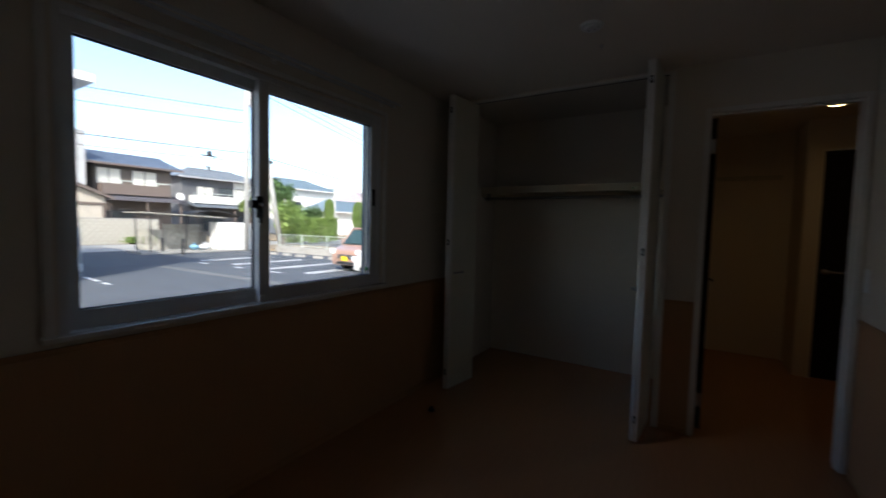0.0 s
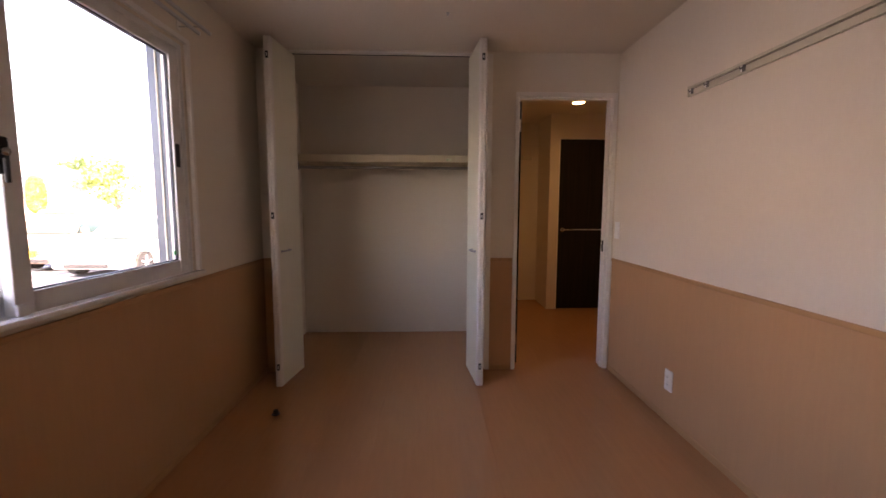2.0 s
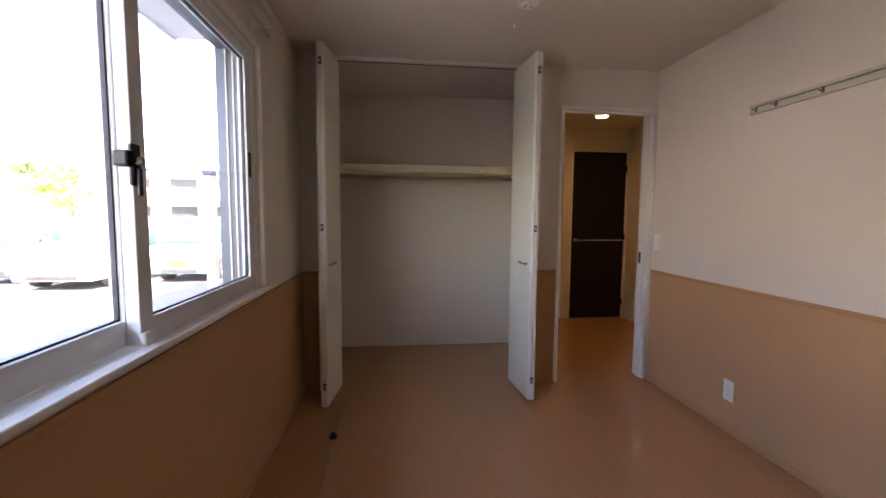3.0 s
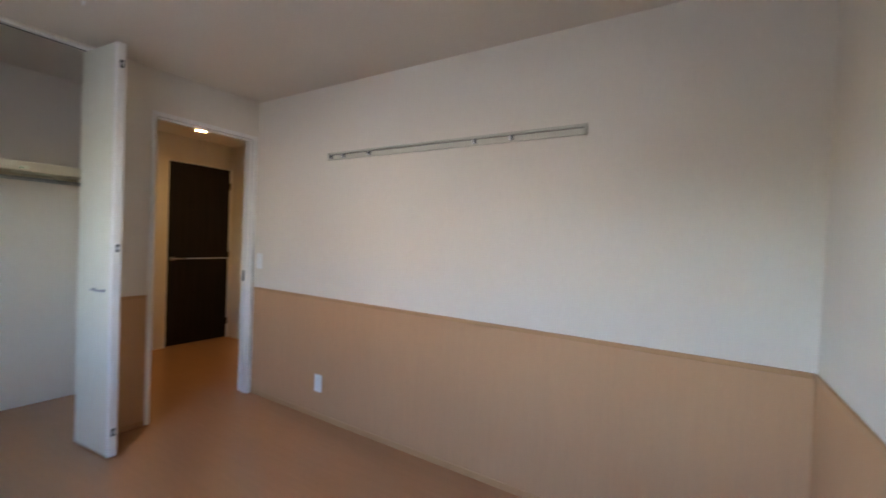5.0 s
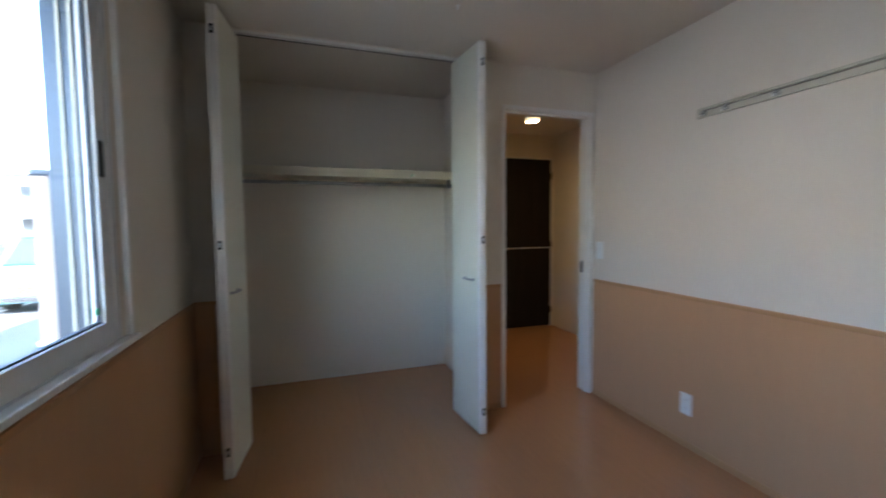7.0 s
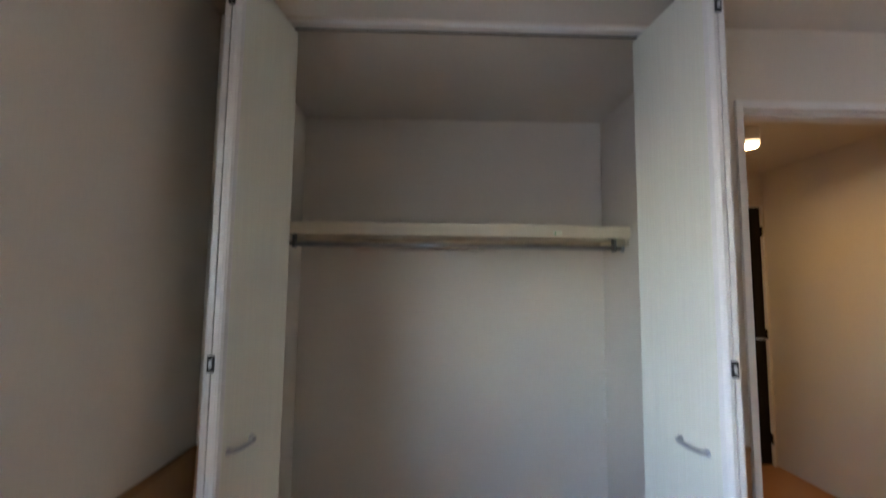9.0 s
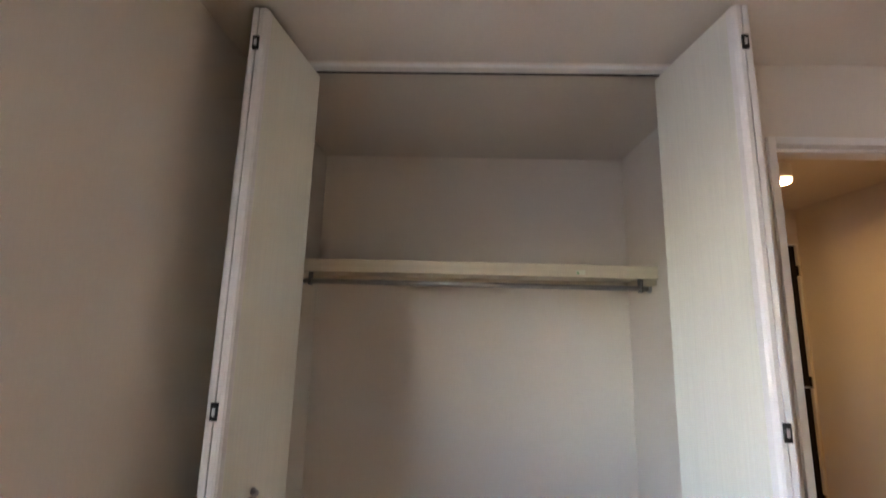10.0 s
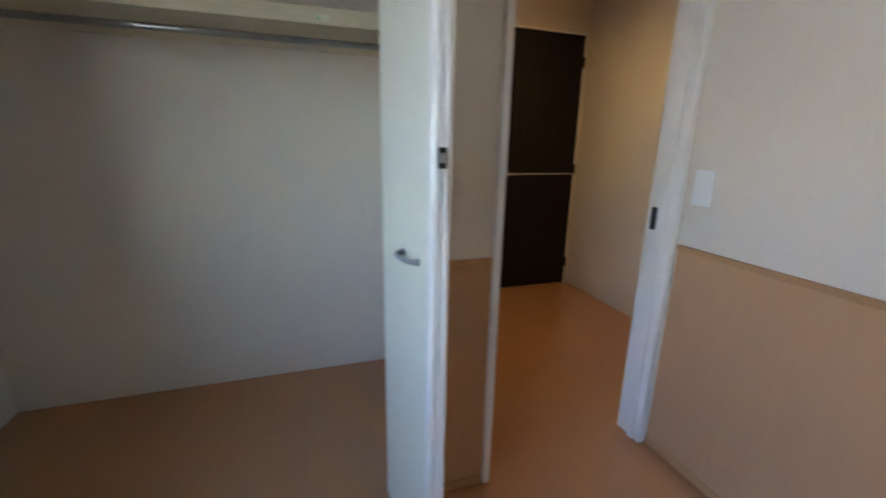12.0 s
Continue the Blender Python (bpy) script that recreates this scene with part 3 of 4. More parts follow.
HOUSE_GLASS = material("house_glass", (0.05, 0.06, 0.07), 0.08, vary=0.2, scale=2)
CURTAIN = material("curtain", (0.66, 0.64, 0.58), 0.9, vary=0.08, scale=9, stretch=(1, 1, 0.05))
LEAF_HEDGE = material("leaf_hedge", (0.15, 0.23, 0.05), 0.6, per_object=0.1, vary=0.35, scale=3)
LEAF_DARK = material("leaf_dark", (0.07, 0.13, 0.04), 0.6, per_object=0.2, vary=0.35, scale=3)
LEAF_LIGHT = material("leaf_light", (0.2, 0.27, 0.07), 0.6, per_object=0.15, vary=0.3, scale=3)
BARK = material("bark", (0.12, 0.085, 0.06), 0.9, vary=0.3, scale=14, stretch=(1, 1, 0.2))
WHITE_BOARD = material("white_board", (0.78, 0.78, 0.76), 0.6, vary=0.04, scale=3, stain=0.05)
POLE = material("pole_concrete", (0.38, 0.37, 0.35), 0.8, vary=0.08, scale=6, stain=0.1)
TYRE, RIM = material("tyre", (0.02, 0.02, 0.021), 0.8, vary=0.1), material("rim", (0.5, 0.51, 0.53), 0.3, metal=0.8, vary=0.05)
CAR_GLASS = material("car_glass", (0.035, 0.065, 0.07), 0.16, vary=0.1, spec=0.25)
HEADLIGHT = material("headlight", (0.75, 0.78, 0.8), 0.12, vary=0.05)
PLATE = material("yellow_plate", (0.78, 0.55, 0.03), 0.5)
PLATE_WHITE = material("white_plate", (0.8, 0.8, 0.8), 0.5)


def paint(name, colour):
    m = material(name, colour, 0.3, vary=0.02, scale=2)
    m.node_tree.nodes["Principled BSDF"].inputs["Coat Weight"].default_value = 0.8
    return m


ORANGE, PEARL, SKY_BLUE = paint("orange_paint", (0.36, 0.225, 0.175)), paint("pearl_paint", (0.60, 0.60, 0.59)), paint("blue_paint", (0.09, 0.25, 0.31))

structure("ground", boxes((-900, 900, -900, 900, GROUND - 0.3, GROUND)), ASPHALT, "grey asphalt car park")
structure("road", boxes((-30.3, -24.2, -60, 60, GROUND, GROUND + 0.006)), CONCRETE, "pale street beyond the car park")
structure("field", boxes((-24, 12, 12.5, 17.0, GROUND, GROUND + 0.12)), EARTH, "bare brown earth behind a low wall")
structure("garden_ground", boxes((-900, -31.2, -300, 300, GROUND, GROUND + 0.1)), EARTH, "earth of the gardens")
structure("drain_strip", boxes((-15.5, -5.2, 4.3, 4.62, GROUND, GROUND + 0.005)), DRAIN, "pale concrete drain strip in the asphalt")

# parking bays
for x in (-16.45, -14.05, -11.75, -9.65, -7.9, -5.75, -3.3):
    pl = thing("parking_line", pose(x, 6.6, GROUND), "worn white parking line on the asphalt", "parking line", "parking lines")
    part("stripe", boxes((-0.19, -0.07, 0, 3.4, 0, 0.004)), PAINT_LINE, pl)
    part("stripe", boxes((0.07, 0.19, 0, 3.4, 0, 0.004)), PAINT_LINE, pl)
    part("stripe_end", boxes((-0.07, 0.07, 0, 0.12, 0, 0.004)), PAINT_LINE, pl)
for x in (-15.3, -12.9, -10.7):
    dm = thing("bay_mark", pose(x, 6.1, GROUND), "short white mark before a parking bay", "road mark", "bay marks")
    part("dash", boxes((-0.3, 0.3, -0.06, 0.06, 0, 0.004)), PAINT_LINE, dm)
for x in (-17.6, -16.5, -15.4, -14.1, -13.0, -11.7, -10.6):
    ws = thing("wheel_stop", pose(x, 11.0, GROUND), "low concrete wheel stop", "wheel stop", "wheel stops")
    part("block", prism(B(), [(-0.09, 0), (0.09, 0), (0.06, 0.11), (-0.06, 0.11)], "x", -0.3, 0.3), CONCRETE, ws)


# worn marks near the fence panel
for x, y, w in ((-14.4, 1.77, 0.28), (-13.15, 1.66, 0.3), (-12.5, 1.62, 0.2), (-11.65, 1.57, 0.22)):
    wm = thing("ground_mark", pose(x, y, GROUND), "small worn white mark on the asphalt", "road mark", "bay marks")
    part("dash", boxes((-w, w, -0.06, 0.06, 0, 0.004), bevel=0.001), PAINT_LINE, wm)

# low wall with a mesh fence
structure("low_wall", boxes((-19.2, 5, 12.3, 12.45, GROUND, GROUND + 0.36)), CONCRETE, "low grey concrete wall")
fence = thing("mesh_fence", pose(-19.0, 12.38, GROUND + 0.36), "pale green wire mesh fence on a low wall", "fence")
for i in range(13):
    part("post", tube(B(), (2.0 * i, 0, 0), (2.0 * i, 0, 0.7), 0.025, n=8), PALE_STEEL, fence)
for z in (0.06, 0.68):
    part("rail", tube(B(), (0, 0, z), (24, 0, z), 0.014, n=6), PALE_STEEL, fence)
bm = B()
for i in range(1, 200):
    box(bm, i * 0.12 - 0.003, i * 0.12 + 0.003, -0.003, 0.003, 0.06, 0.68)
for z in (0.2, 0.35, 0.5):
    box(bm, 0, 24, -0.003, 0.003, z - 0.003, z + 0.003)
tagged(part("mesh", bm, PALE_STEEL, fence), kind="stuff")


# ---- foliage ----
def leaf_quad(bm, p, size, rng):
    u = Vector([rng.uniform(-1, 1) for _ in range(3)]).normalized()
    w = u.cross(Vector([rng.uniform(-1, 1) for _ in range(3)])).normalized()
    s = size * rng.uniform(0.6, 1.3)
    bm.faces.new([bm.verts.new(p + a * s * u + b * s * 0.6 * w) for a, b in ((-1, 0), (0, -1), (1, 0), (0, 1))])


def leaves(bm, n, centre, radii, size, rng, boxy=False, column=False):
    """Small leaf quads in clumps, thicker toward the outside, with an uneven outline."""
    if boxy or column:
        for _ in range(n):
            if boxy:
                q = Vector([rng.uniform(-1, 1) for _ in range(3)])
                q[rng.choice((0, 2, 2))] = rng.uniform(0.75, 1.06)
            else:
                h, a, r = rng.uniform(-1, 1), rng.uniform(0, math.tau), rng.uniform(0.7, 1.08)
                r *= (1 - abs(h) ** 3.2) ** 0.5
                q = Vector((r * math.cos(a), r * math.sin(a), h))
            leaf_quad(bm, Vector(centre) + Vector([q[k] * radii[k] for k in range(3)]), size, rng)
        return bm
    clumps = []
    for _ in range(max(6, n // 40)):
        while True:
            p = Vector([rng.uniform(-1, 1) for _ in range(3)])
            if boxy or 0.25 < p.length < 1 or (column and p.xy.length < 0.9):
                break
        clumps.append((p, rng.uniform(0.16, 0.34)))
    for i in range(n):
        c, r = clumps[i % len(clumps)]
        q = c + Vector([rng.gauss(0, r * 0.6) for _ in range(3)])
        p = Vector(centre) + Vector([q[k] * radii[k] for k in range(3)])
        leaf_quad(bm, p, size, rng)
    return bm


def tree(x, y, height, radii, mat, seed, label, n=1500, size=0.14, trunk=0.14, base=GROUND + 0.1, column=False):
    rng = random.Random(seed)
    t = thing("tree", pose(x, y, base), label, "tree", "garden trees")
    top = height - radii[2]
    bm = tube(B(), (0, 0, 0), (0.06, 0.03, top), trunk, trunk * 0.55, n=8)
    for k in range(5):
        a = k * 2.4 + rng.uniform(0, 1)
        tube(bm, (0.05, 0.02, top * rng.uniform(0.6, 0.95)), (radii[0] * 0.6 * math.cos(a), radii[1] * 0.6 * math.sin(a), top + radii[2] * rng.uniform(0.0, 0.5)), trunk * 0.4, trunk * 0.12, n=6)
    part("trunk", bm, BARK, t, "brown bark")
    tagged(part("crown", leaves(B(), n, (0, 0, top), radii, size, rng, column=column), mat, t, "many small green leaves"), kind="stuff")


hedge = thing("hedge", pose(-25.0, 20.0, GROUND + 0.12), "trimmed bright green garden hedge", "hedge")
rng = random.Random(3)
hb = B()
for k in range(7):
    leaves(hb, 4200, (rng.uniform(-0.1, 0.1), -2.5 + 0.72 * k, 1.02 + rng.uniform(-0.07, 0.07)), (0.5, 0.42, 0.94), 0.075, rng, boxy=True)
tagged(part("foliage", hb, LEAF_HEDGE, hedge), kind="stuff")
for k in range(7):
    part("stem", tube(B(), (0, -2.45 + 0.72 * k, 0), (0.03, -2.42 + 0.72 * k, 0.9), 0.05, 0.03, n=6), BARK, hedge)
tree(-26.6, 19.0, 3.15, (0.95, 1.1, 0.95), LEAF_HEDGE, 11, "dense rounded green garden tree", n=6500, size=0.085)
tree(-27.2, 21.9, 3.0, (0.8, 0.85, 0.85), LEAF_DARK, 12, "round dark-green garden shrub tree", n=5000, size=0.085)
tree(-27.0, 23.6, 3.85, (0.40, 0.42, 1.3), LEAF_HEDGE, 13, "slim trimmed column-shaped conifer", n=5200, size=0.06, column=True)
tree(-24.5, 24.8, 3.65, (0.5, 0.52, 1.25), LEAF_HEDGE, 14, "slim trimmed column-shaped conifer", n=5200, size=0.06, column=True)
tree(-33.0, 22.6, 5.6, (1.1, 1.4, 1.1), LEAF_DARK, 15, "dark green spreading pine", n=2200, trunk=0.2)
tree(-36.0, 21.6, 3.9, (0.8, 0.9, 0.7), LEAF_LIGHT, 16, "pale green clipped garden pine")
tree(-24.8, 17.0, 2.3, (0.8, 0.6, 0.8), LEAF_LIGHT, 17, "low light-green garden shrub", n=900)
tree(-50.0, 62.0, 9.5, (3.5, 4.5, 3.0), LEAF_DARK, 18, "distant dark green tree", n=1600, size=0.35, trunk=0.3)
tree(-21.0, 27.0, 4.6, (1.6, 2.2, 1.3), LEAF_LIGHT, 19, "spreading light-green garden tree", n=1800)
tree(-30.6, 10.1, 0.52, (0.35, 1.0, 0.22), LEAF_HEDGE, 21, "low green bush before a block wall", n=2400, size=0.06, trunk=0.05, base=GROUND)

# ---- walls, shelter, white store ----
bw = tagged(new("block_wall"), label="weathered beige concrete block garden wall", category="wall", kind="structure")
bw.location = (-31.0, 0, GROUND)
part("core", boxes((-0.06, 0.05, -14, 11.2, 0, 1.68)), BLOCK, bw)
part("coping", boxes((-0.09, 0.09, -14, 11.2, 1.68, 1.75), bevel=0.01), CONCRETE, bw)
bme = bpy.data.meshes.new("block")
bm = boxes((0, 0.02, 0.006, 0.394, 0.006, 0.204))
bm.to_mesh(bme), bm.free()
bme.materials.append(BLOCK)
for row in range(8):
    for k in range(15):
        ob = new("block", bme)
        ob.parent, ob.location = bw, (0.05, 5.0 + 0.4 * k + (0.2 if row % 2 else 0), row * 0.21)
sh = thing("shelter", pose(-21.4, 6.4, GROUND), "small open shelter with a pale slanted roof", "shelter")
for x, y in ((0, 0.3), (0, 3.6), (-1.6, 0.3), (-1.6, 3.6), (0, 2.0)):
    part("post", boxes((x - 0.025, x + 0.025, y - 0.025, y + 0.025, 0, 1.92)), DARK_STEEL, sh)
part("roof", prism(B(), [(-0.1, 2.06), (4.0, 1.90), (4.0, 1.94), (-0.1, 2.10)], "x", -2.0, 0.35), BLOCK, sh, "pale slanted sheet roof")
part("back_wall", boxes((-1.7, -1.6, 1.6, 3.7, 0, 1.5)), BLOCK, sh, "pale block wall")
part("side_panel", boxes((-1.5, -0.9, 3.52, 3.58, 0, 1.1)), CONCRETE, sh)
for y in (0.3, 2.0, 3.6):
    part("rafter", prism(B(), [(0.02, 1.93), (0.06, 1.93), (0.06, 1.99), (0.02, 1.99)], "x", -1.95, 0.3), DARK_STEEL, sh, "dark steel rafter").location.y = y
for k in range(4):
    part("back_board", boxes((-1.6, -1.56, 0.36 + 0.3 * k, 0.60 + 0.3 * k, 0.12, 1.2)), BLOCK, sh, "pale upright board")
part("kerb", boxes((-1.5, 0.3, -0.2, 4.2, 0, 0.12), bevel=0.01), CONCRETE, sh)
for i, (x, y, c) in enumerate(((0.0, 2.4, (0.25, 0.45, 0.6)), (0.0, 2.9, (0.7, 0.7, 0.72)), (-0.3, 3.2, (0.6, 0.62, 0.6)))):
    bag = thing("rubbish_bag", pose(-21.4 + x, 6.4 + y, GROUND + 0.12), "knotted plastic rubbish bag beside a shelter", "bag", "rubbish bags")
    bm = B()
    bmesh.ops.create_icosphere(bm, subdivisions=2, radius=0.21, matrix=Matrix.Translation((0, 0, 0.16)) @ Matrix.Diagonal((1.1, 1.2, 0.75, 1)))
    for v in bm.verts:
        v.co += v.normal * 0.05 * noise.noise(v.co * 7 + Vector((i, 0, 0)))
        v.co.z = max(v.co.z, 0.0)
    part("sack", bm, material("bag_plastic", c, 0.35, vary=0.1), bag)
    part("knot", tube(B(), (0, 0, 0.29), (0.02, 0, 0.40), 0.03, 0.07, n=8), material("bag_knot", c, 0.35), bag)
for x, y in ((-21.3, 7.2), (-19.9, 7.5)):
    bo = thing("bollard", pose(x, y, GROUND), "short dark bollard at the car park's edge", "bollard", "bollards")
    part("post", tube(B(), (0, 0, 0), (0, 0, 0.78), 0.07, 0.065, n=12), DARK_STEEL, bo)
    part("cap", tube(B(), (0, 0, 0.78), (0, 0, 0.82), 0.065, 0.03, n=12), DARK_STEEL, bo)
ws = thing("storage_box", pose(-21.2, 11.0, GROUND), "large plain white storage box", "storage box")
part("body", boxes((-0.9, 0, -1.0, 1.1, 0.06, 1.66), bevel=0.02), WHITE_BOARD, ws)
part("plinth", boxes((-0.88, -0.02, -0.98, 1.08, 0, 0.06)), CONCRETE, ws)
part("door_seam", boxes((0.001, 0.004, 0.04, 0.055, 0.1, 1.62)), STUCCO_GREY, ws)
gp = thing("fence_panel", pose(-15.2, 2.1, GROUND), "grey metal fence panel with a capped post", "fence")
part("panel", boxes((-0.03, 0.0, -2.2, -0.1, 0.30, 1.38)), STUCCO_GREY, gp)
part("footing", boxes((-0.09, 0.06, -2.25, 0.02, 0, 0.26), bevel=0.01), WHITE_BOARD, gp, "white block footing")
part("post", boxes((-0.05, 0.05, -0.1, 0.0, 0.26, 1.44), bevel=0.01), STUCCO_GREY, gp)


# ---- houses ----
def window_on(house, x, y, z, w, h, curtained):
    wi = part("window", boxes((x, x + 0.05, y - w / 2, y + w / 2, z, z + h)), CURTAIN if curtained else HOUSE_GLASS, house, "curtained window" if curtained else "dark window")
    part("window_frame", boxes((x + 0.02, x + 0.09, y - w / 2 - 0.05, y - w / 2, z - 0.05, z + h + 0.05), (x + 0.02, x + 0.09, y + w / 2, y + w / 2 + 0.05, z - 0.05, z + h + 0.05),
                               (x + 0.02, x + 0.09, y - w / 2, y + w / 2, z - 0.05, z), (x + 0.02, x + 0.09, y - w / 2, y + w / 2, z + h, z + h + 0.05),
                               (x + 0.05, x + 0.08, y - 0.03, y + 0.03, z, z + h)), DARK_STEEL, wi)


def house(x, ya, yb, depth, eave, ridge, wall, roof, label, hip=0.0, upper=(), lower=(), porch=None, balcony=None, up=0.0, fascia=None, lean_to=None):
    """A house whose long side lies at x and faces +x; heights over the ground."""
    ho = thing("house", pose(x, (ya + yb) / 2, GROUND), label, "house", "houses beyond the car park")
    L = (yb - ya) / 2
    part("wall", boxes((-depth, 0, -L, L, 0, eave)), wall, ho)
    o, m = 0.7, -depth / 2
    bm = B()
    lo = [bm.verts.new(p) for p in ((o, -L - o, eave - 0.1), (o, L + o, eave - 0.1), (-depth - o, L + o, eave - 0.1), (-depth - o, -L - o, eave - 0.1))]
    hi = [bm.verts.new(p) for p in ((m, -L - o + hip, ridge), (m, L + o - hip, ridge))]
    for f in ((lo[0], lo[1], hi[1], hi[0]), (lo[1], lo[2], hi[1]), (lo[2], lo[3], hi[0], hi[1]), (lo[3], lo[0], hi[0]), (lo[3], lo[2], lo[1], lo[0])):
        bm.faces.new(f)
    rf = part("roof", bm, roof, ho, "tiled roof")
    # rows of tiles as shallow steps, and the ridge
    slope = Vector((m - o, 0, ridge - eave + 0.1))
    n = int(slope.length / 0.3)
    for k in range(n):
        f0, f1 = k / n, (k + 1) / n
        cut = hip * f0
        a, b = Vector((o, 0, eave - 0.1)) + slope * f0, Vector((o, 0, eave - 0.1)) + slope * f1
        part("tile_row", prism(B(), [(a.x, a.z), (a.x, a.z + 0.06), (b.x, b.z + 0.02), (b.x, b.z)], "y", -L - o + cut + 0.02, L + o - cut - 0.02), roof, rf)
    part("ridge_cap", tube(B(), (m, -L - o + hip, ridge + 0.03), (m, L + o - hip, ridge + 0.03), 0.12, n=8), roof, rf)
    part("fascia", boxes((o - 0.02, o + 0.02, -L - o, L + o, eave - 0.24, eave - 0.1)), fascia or BROWN_PANEL, rf)
    for y, w, h, c in upper:
        window_on(ho, 0.0, y, 3.35 + up, w, h, c)
    for y, w, h, c in lower:
        window_on(ho, 0.0, y, 0.7, w, h, c)
    if porch:
        pf = part("porch_roof", prism(B(), [(0, 3.05 + up * 0.8), (1.5, 2.62 + up * 0.8), (1.5, 2.74 + up * 0.8), (0, 3.2 + up * 0.8)], "y", porch[0], porch[1]), lean_to or roof, ho, "tiled lean-to roof")
        for k in range(5):
            f = k / 5
            part("tile_row", boxes((1.5 * f, 1.5 * f + 0.28, porch[0] + 0.02, porch[1] - 0.02, 3.2 - 0.46 * f + up * 0.8 - 0.07, 3.2 - 0.46 * f + up * 0.8 + 0.012)), lean_to or roof, pf)
        for k in range(3):
            y = porch[0] + 0.4 + (porch[1] - porch[0] - 0.8) * k / 2
            part("porch_post", boxes((1.2, 1.32, y - 0.06, y + 0.06, 0, 2.68 + up * 0.8)), BROWN_PANEL, ho)
    if balcony:
        y0, y1, mat = balcony
        u = up
        bl = part("balcony", boxes((0, 1.1, y0, y1, 2.95 + u, 3.1 + u), (1.02, 1.1, y0, y1, 3.1 + u, 3.75 + u), (0, 1.02, y0, y0 + 0.08, 3.1 + u, 3.75 + u), (0, 1.02, y1 - 0.08, y1, 3.1 + u, 3.75 + u)), mat, ho, "balcony parapet")
        part("handrail", tube(B(), (1.06, y0, 4.0 + u), (1.06, y1, 4.0 + u), 0.035, n=8), PALE_STEEL, bl)
        k = y0
        while k <= y1:
            part("baluster", boxes((1.04, 1.08, k - 0.03, k + 0.03, 3.75 + u, 4.0 + u)), PALE_STEEL, bl)
            k += 1.2
    return ho


house(-36.5, 9.35, 14.6, 6.5, 6.0, 7.05, STUCCO_BROWN, TILE_BLUE, "two-storey brown house with blue-grey tiles", up=0.6,
      upper=((-1.75, 1.5, 1.6, True), (0.65, 1.7, 1.6, True)), lower=((-1.1, 1.8, 1.6, False),), porch=(-2.5, 3.2), balcony=(-2.5, 2.1, BROWN_PANEL), lean_to=TILE_MAUVE)
h2 = house(-43.0, 18.6, 28.4, 7.5, 6.3, 7.5, STUCCO_DARK, TILE_GREY, "two-storey dark grey house with hipped roof", hip=3.0, up=0.55, fascia=STUCCO_GREY,
           upper=((-2.6, 1.7, 1.4, True), (-0.3, 1.6, 1.4, False), (1.6, 1.4, 1.4, True), (3.2, 1.2, 1.2, True)), lower=((-1.8, 2.2, 1.6, False), (2.0, 1.8, 1.6, False)), porch=(-4.4, 4.4), balcony=(-4.2, 3.4, STUCCO_WHITE))
part("pale_wall", boxes((0.001, 0.018, 0.6, 4.88, 3.2, 6.05)), STUCCO_WHITE, h2, "pale plastered wall section")
part("roof_vent", boxes((-3.9, -3.6, -0.3, 0.0, 7.4, 7.9), (-4.0, -3.5, -0.4, 0.1, 7.9, 8.0)), TILE_GREY, h2, "roof vent")
dish = thing("satellite_dish", pose(-35.6, 14.45, GROUND + 3.55), "white round satellite dish on a house corner", "satellite dish")
bm = B()
bmesh.ops.create_cone(bm, cap_ends=True, segments=20, radius1=0.11, radius2=0.31, depth=0.10, matrix=pose(0.95, 0, 0.1, 0, 80, 0))
part("bowl", bm, WHITE_BOARD, dish)
part("arm", tube(B(), (0.0, 0, 0), (0.9, 0, 0.05), 0.03, n=8), DARK_STEEL, dish)
house(-47.0, 33.2, 43.0, 8.0, 6.6, 8.2, STUCCO_WHITE, TILE_TEAL, "two-storey white house with blue-green roof", hip=2.5, fascia=STUCCO_WHITE,
      upper=((-2.4, 1.8, 1.3, False), (2.4, 1.8, 1.3, False)), lower=((-2.0, 2.0, 1.6, False),), porch=(-4.6, 4.6))
house(-40.0, 36.2, 46.0, 6.0, 3.4, 4.9, STUCCO_WHITE, TILE_TEAL, "low white house with blue-green roof", hip=1.8, fascia=STUCCO_WHITE)
house(-44.0, 47.5, 56.0, 8.0, 5.2, 7.0, STUCCO_WHITE, TILE_PINK, "white house with a pale reddish roof", hip=2.0, upper=((0.0, 1.8, 1.2, False),))
# garden annex whose gable end faces the car park
ax = thing("house", pose(-33.2, 6.0, GROUND), "beige garden annex with a brown gable roof", "house", "houses beyond the car park")
part("wall", prism(B(), [(-2.9, 0), (2.9, 0), (2.9, 3.2), (0, 4.42), (-2.9, 3.2)], "x", -2.2, 0), STUCCO_BEIGE, ax)
for s in (-1, 1):
    sl = part("roof", prism(B(), [(0, 4.46), (s * 3.3, 3.10), (s * 3.3, 3.22), (0, 4.60)], "x", -2.6, 0.4), TILE_BROWN, ax, "brown tiled roof slope")
    part("verge_board", prism(B(), [(0, 4.36), (s * 3.3, 3.00), (s * 3.3, 3.12), (0, 4.48)], "x", 0.401, 0.44), BROWN_PANEL, sl)
part("beam", boxes((0.001, 0.06, -2.9, 2.9, 2.62, 2.80)), BROWN_PANEL, ax, "dark timber beam")
for y in (-2.8, 0.0, 2.8):
    part("timber", boxes((0.001, 0.05, y - 0.08, y + 0.08, 0, 2.62)), BROWN_PANEL, ax, "dark timber post")
part("ridge_cap", tube(B(), (-2.6, 0, 4.6), (0.42, 0, 4.6), 0.1, n=8), TILE_BROWN, ax)
tw = thing("house", pose(-35.6, 5.8, GROUND), "tall plain grey flat-roofed house", "house", "houses beyond the car park")
part("wall", boxes((-5.0, 0, -2.8, 2.8, 0, 7.85)), STUCCO_GREY, tw)
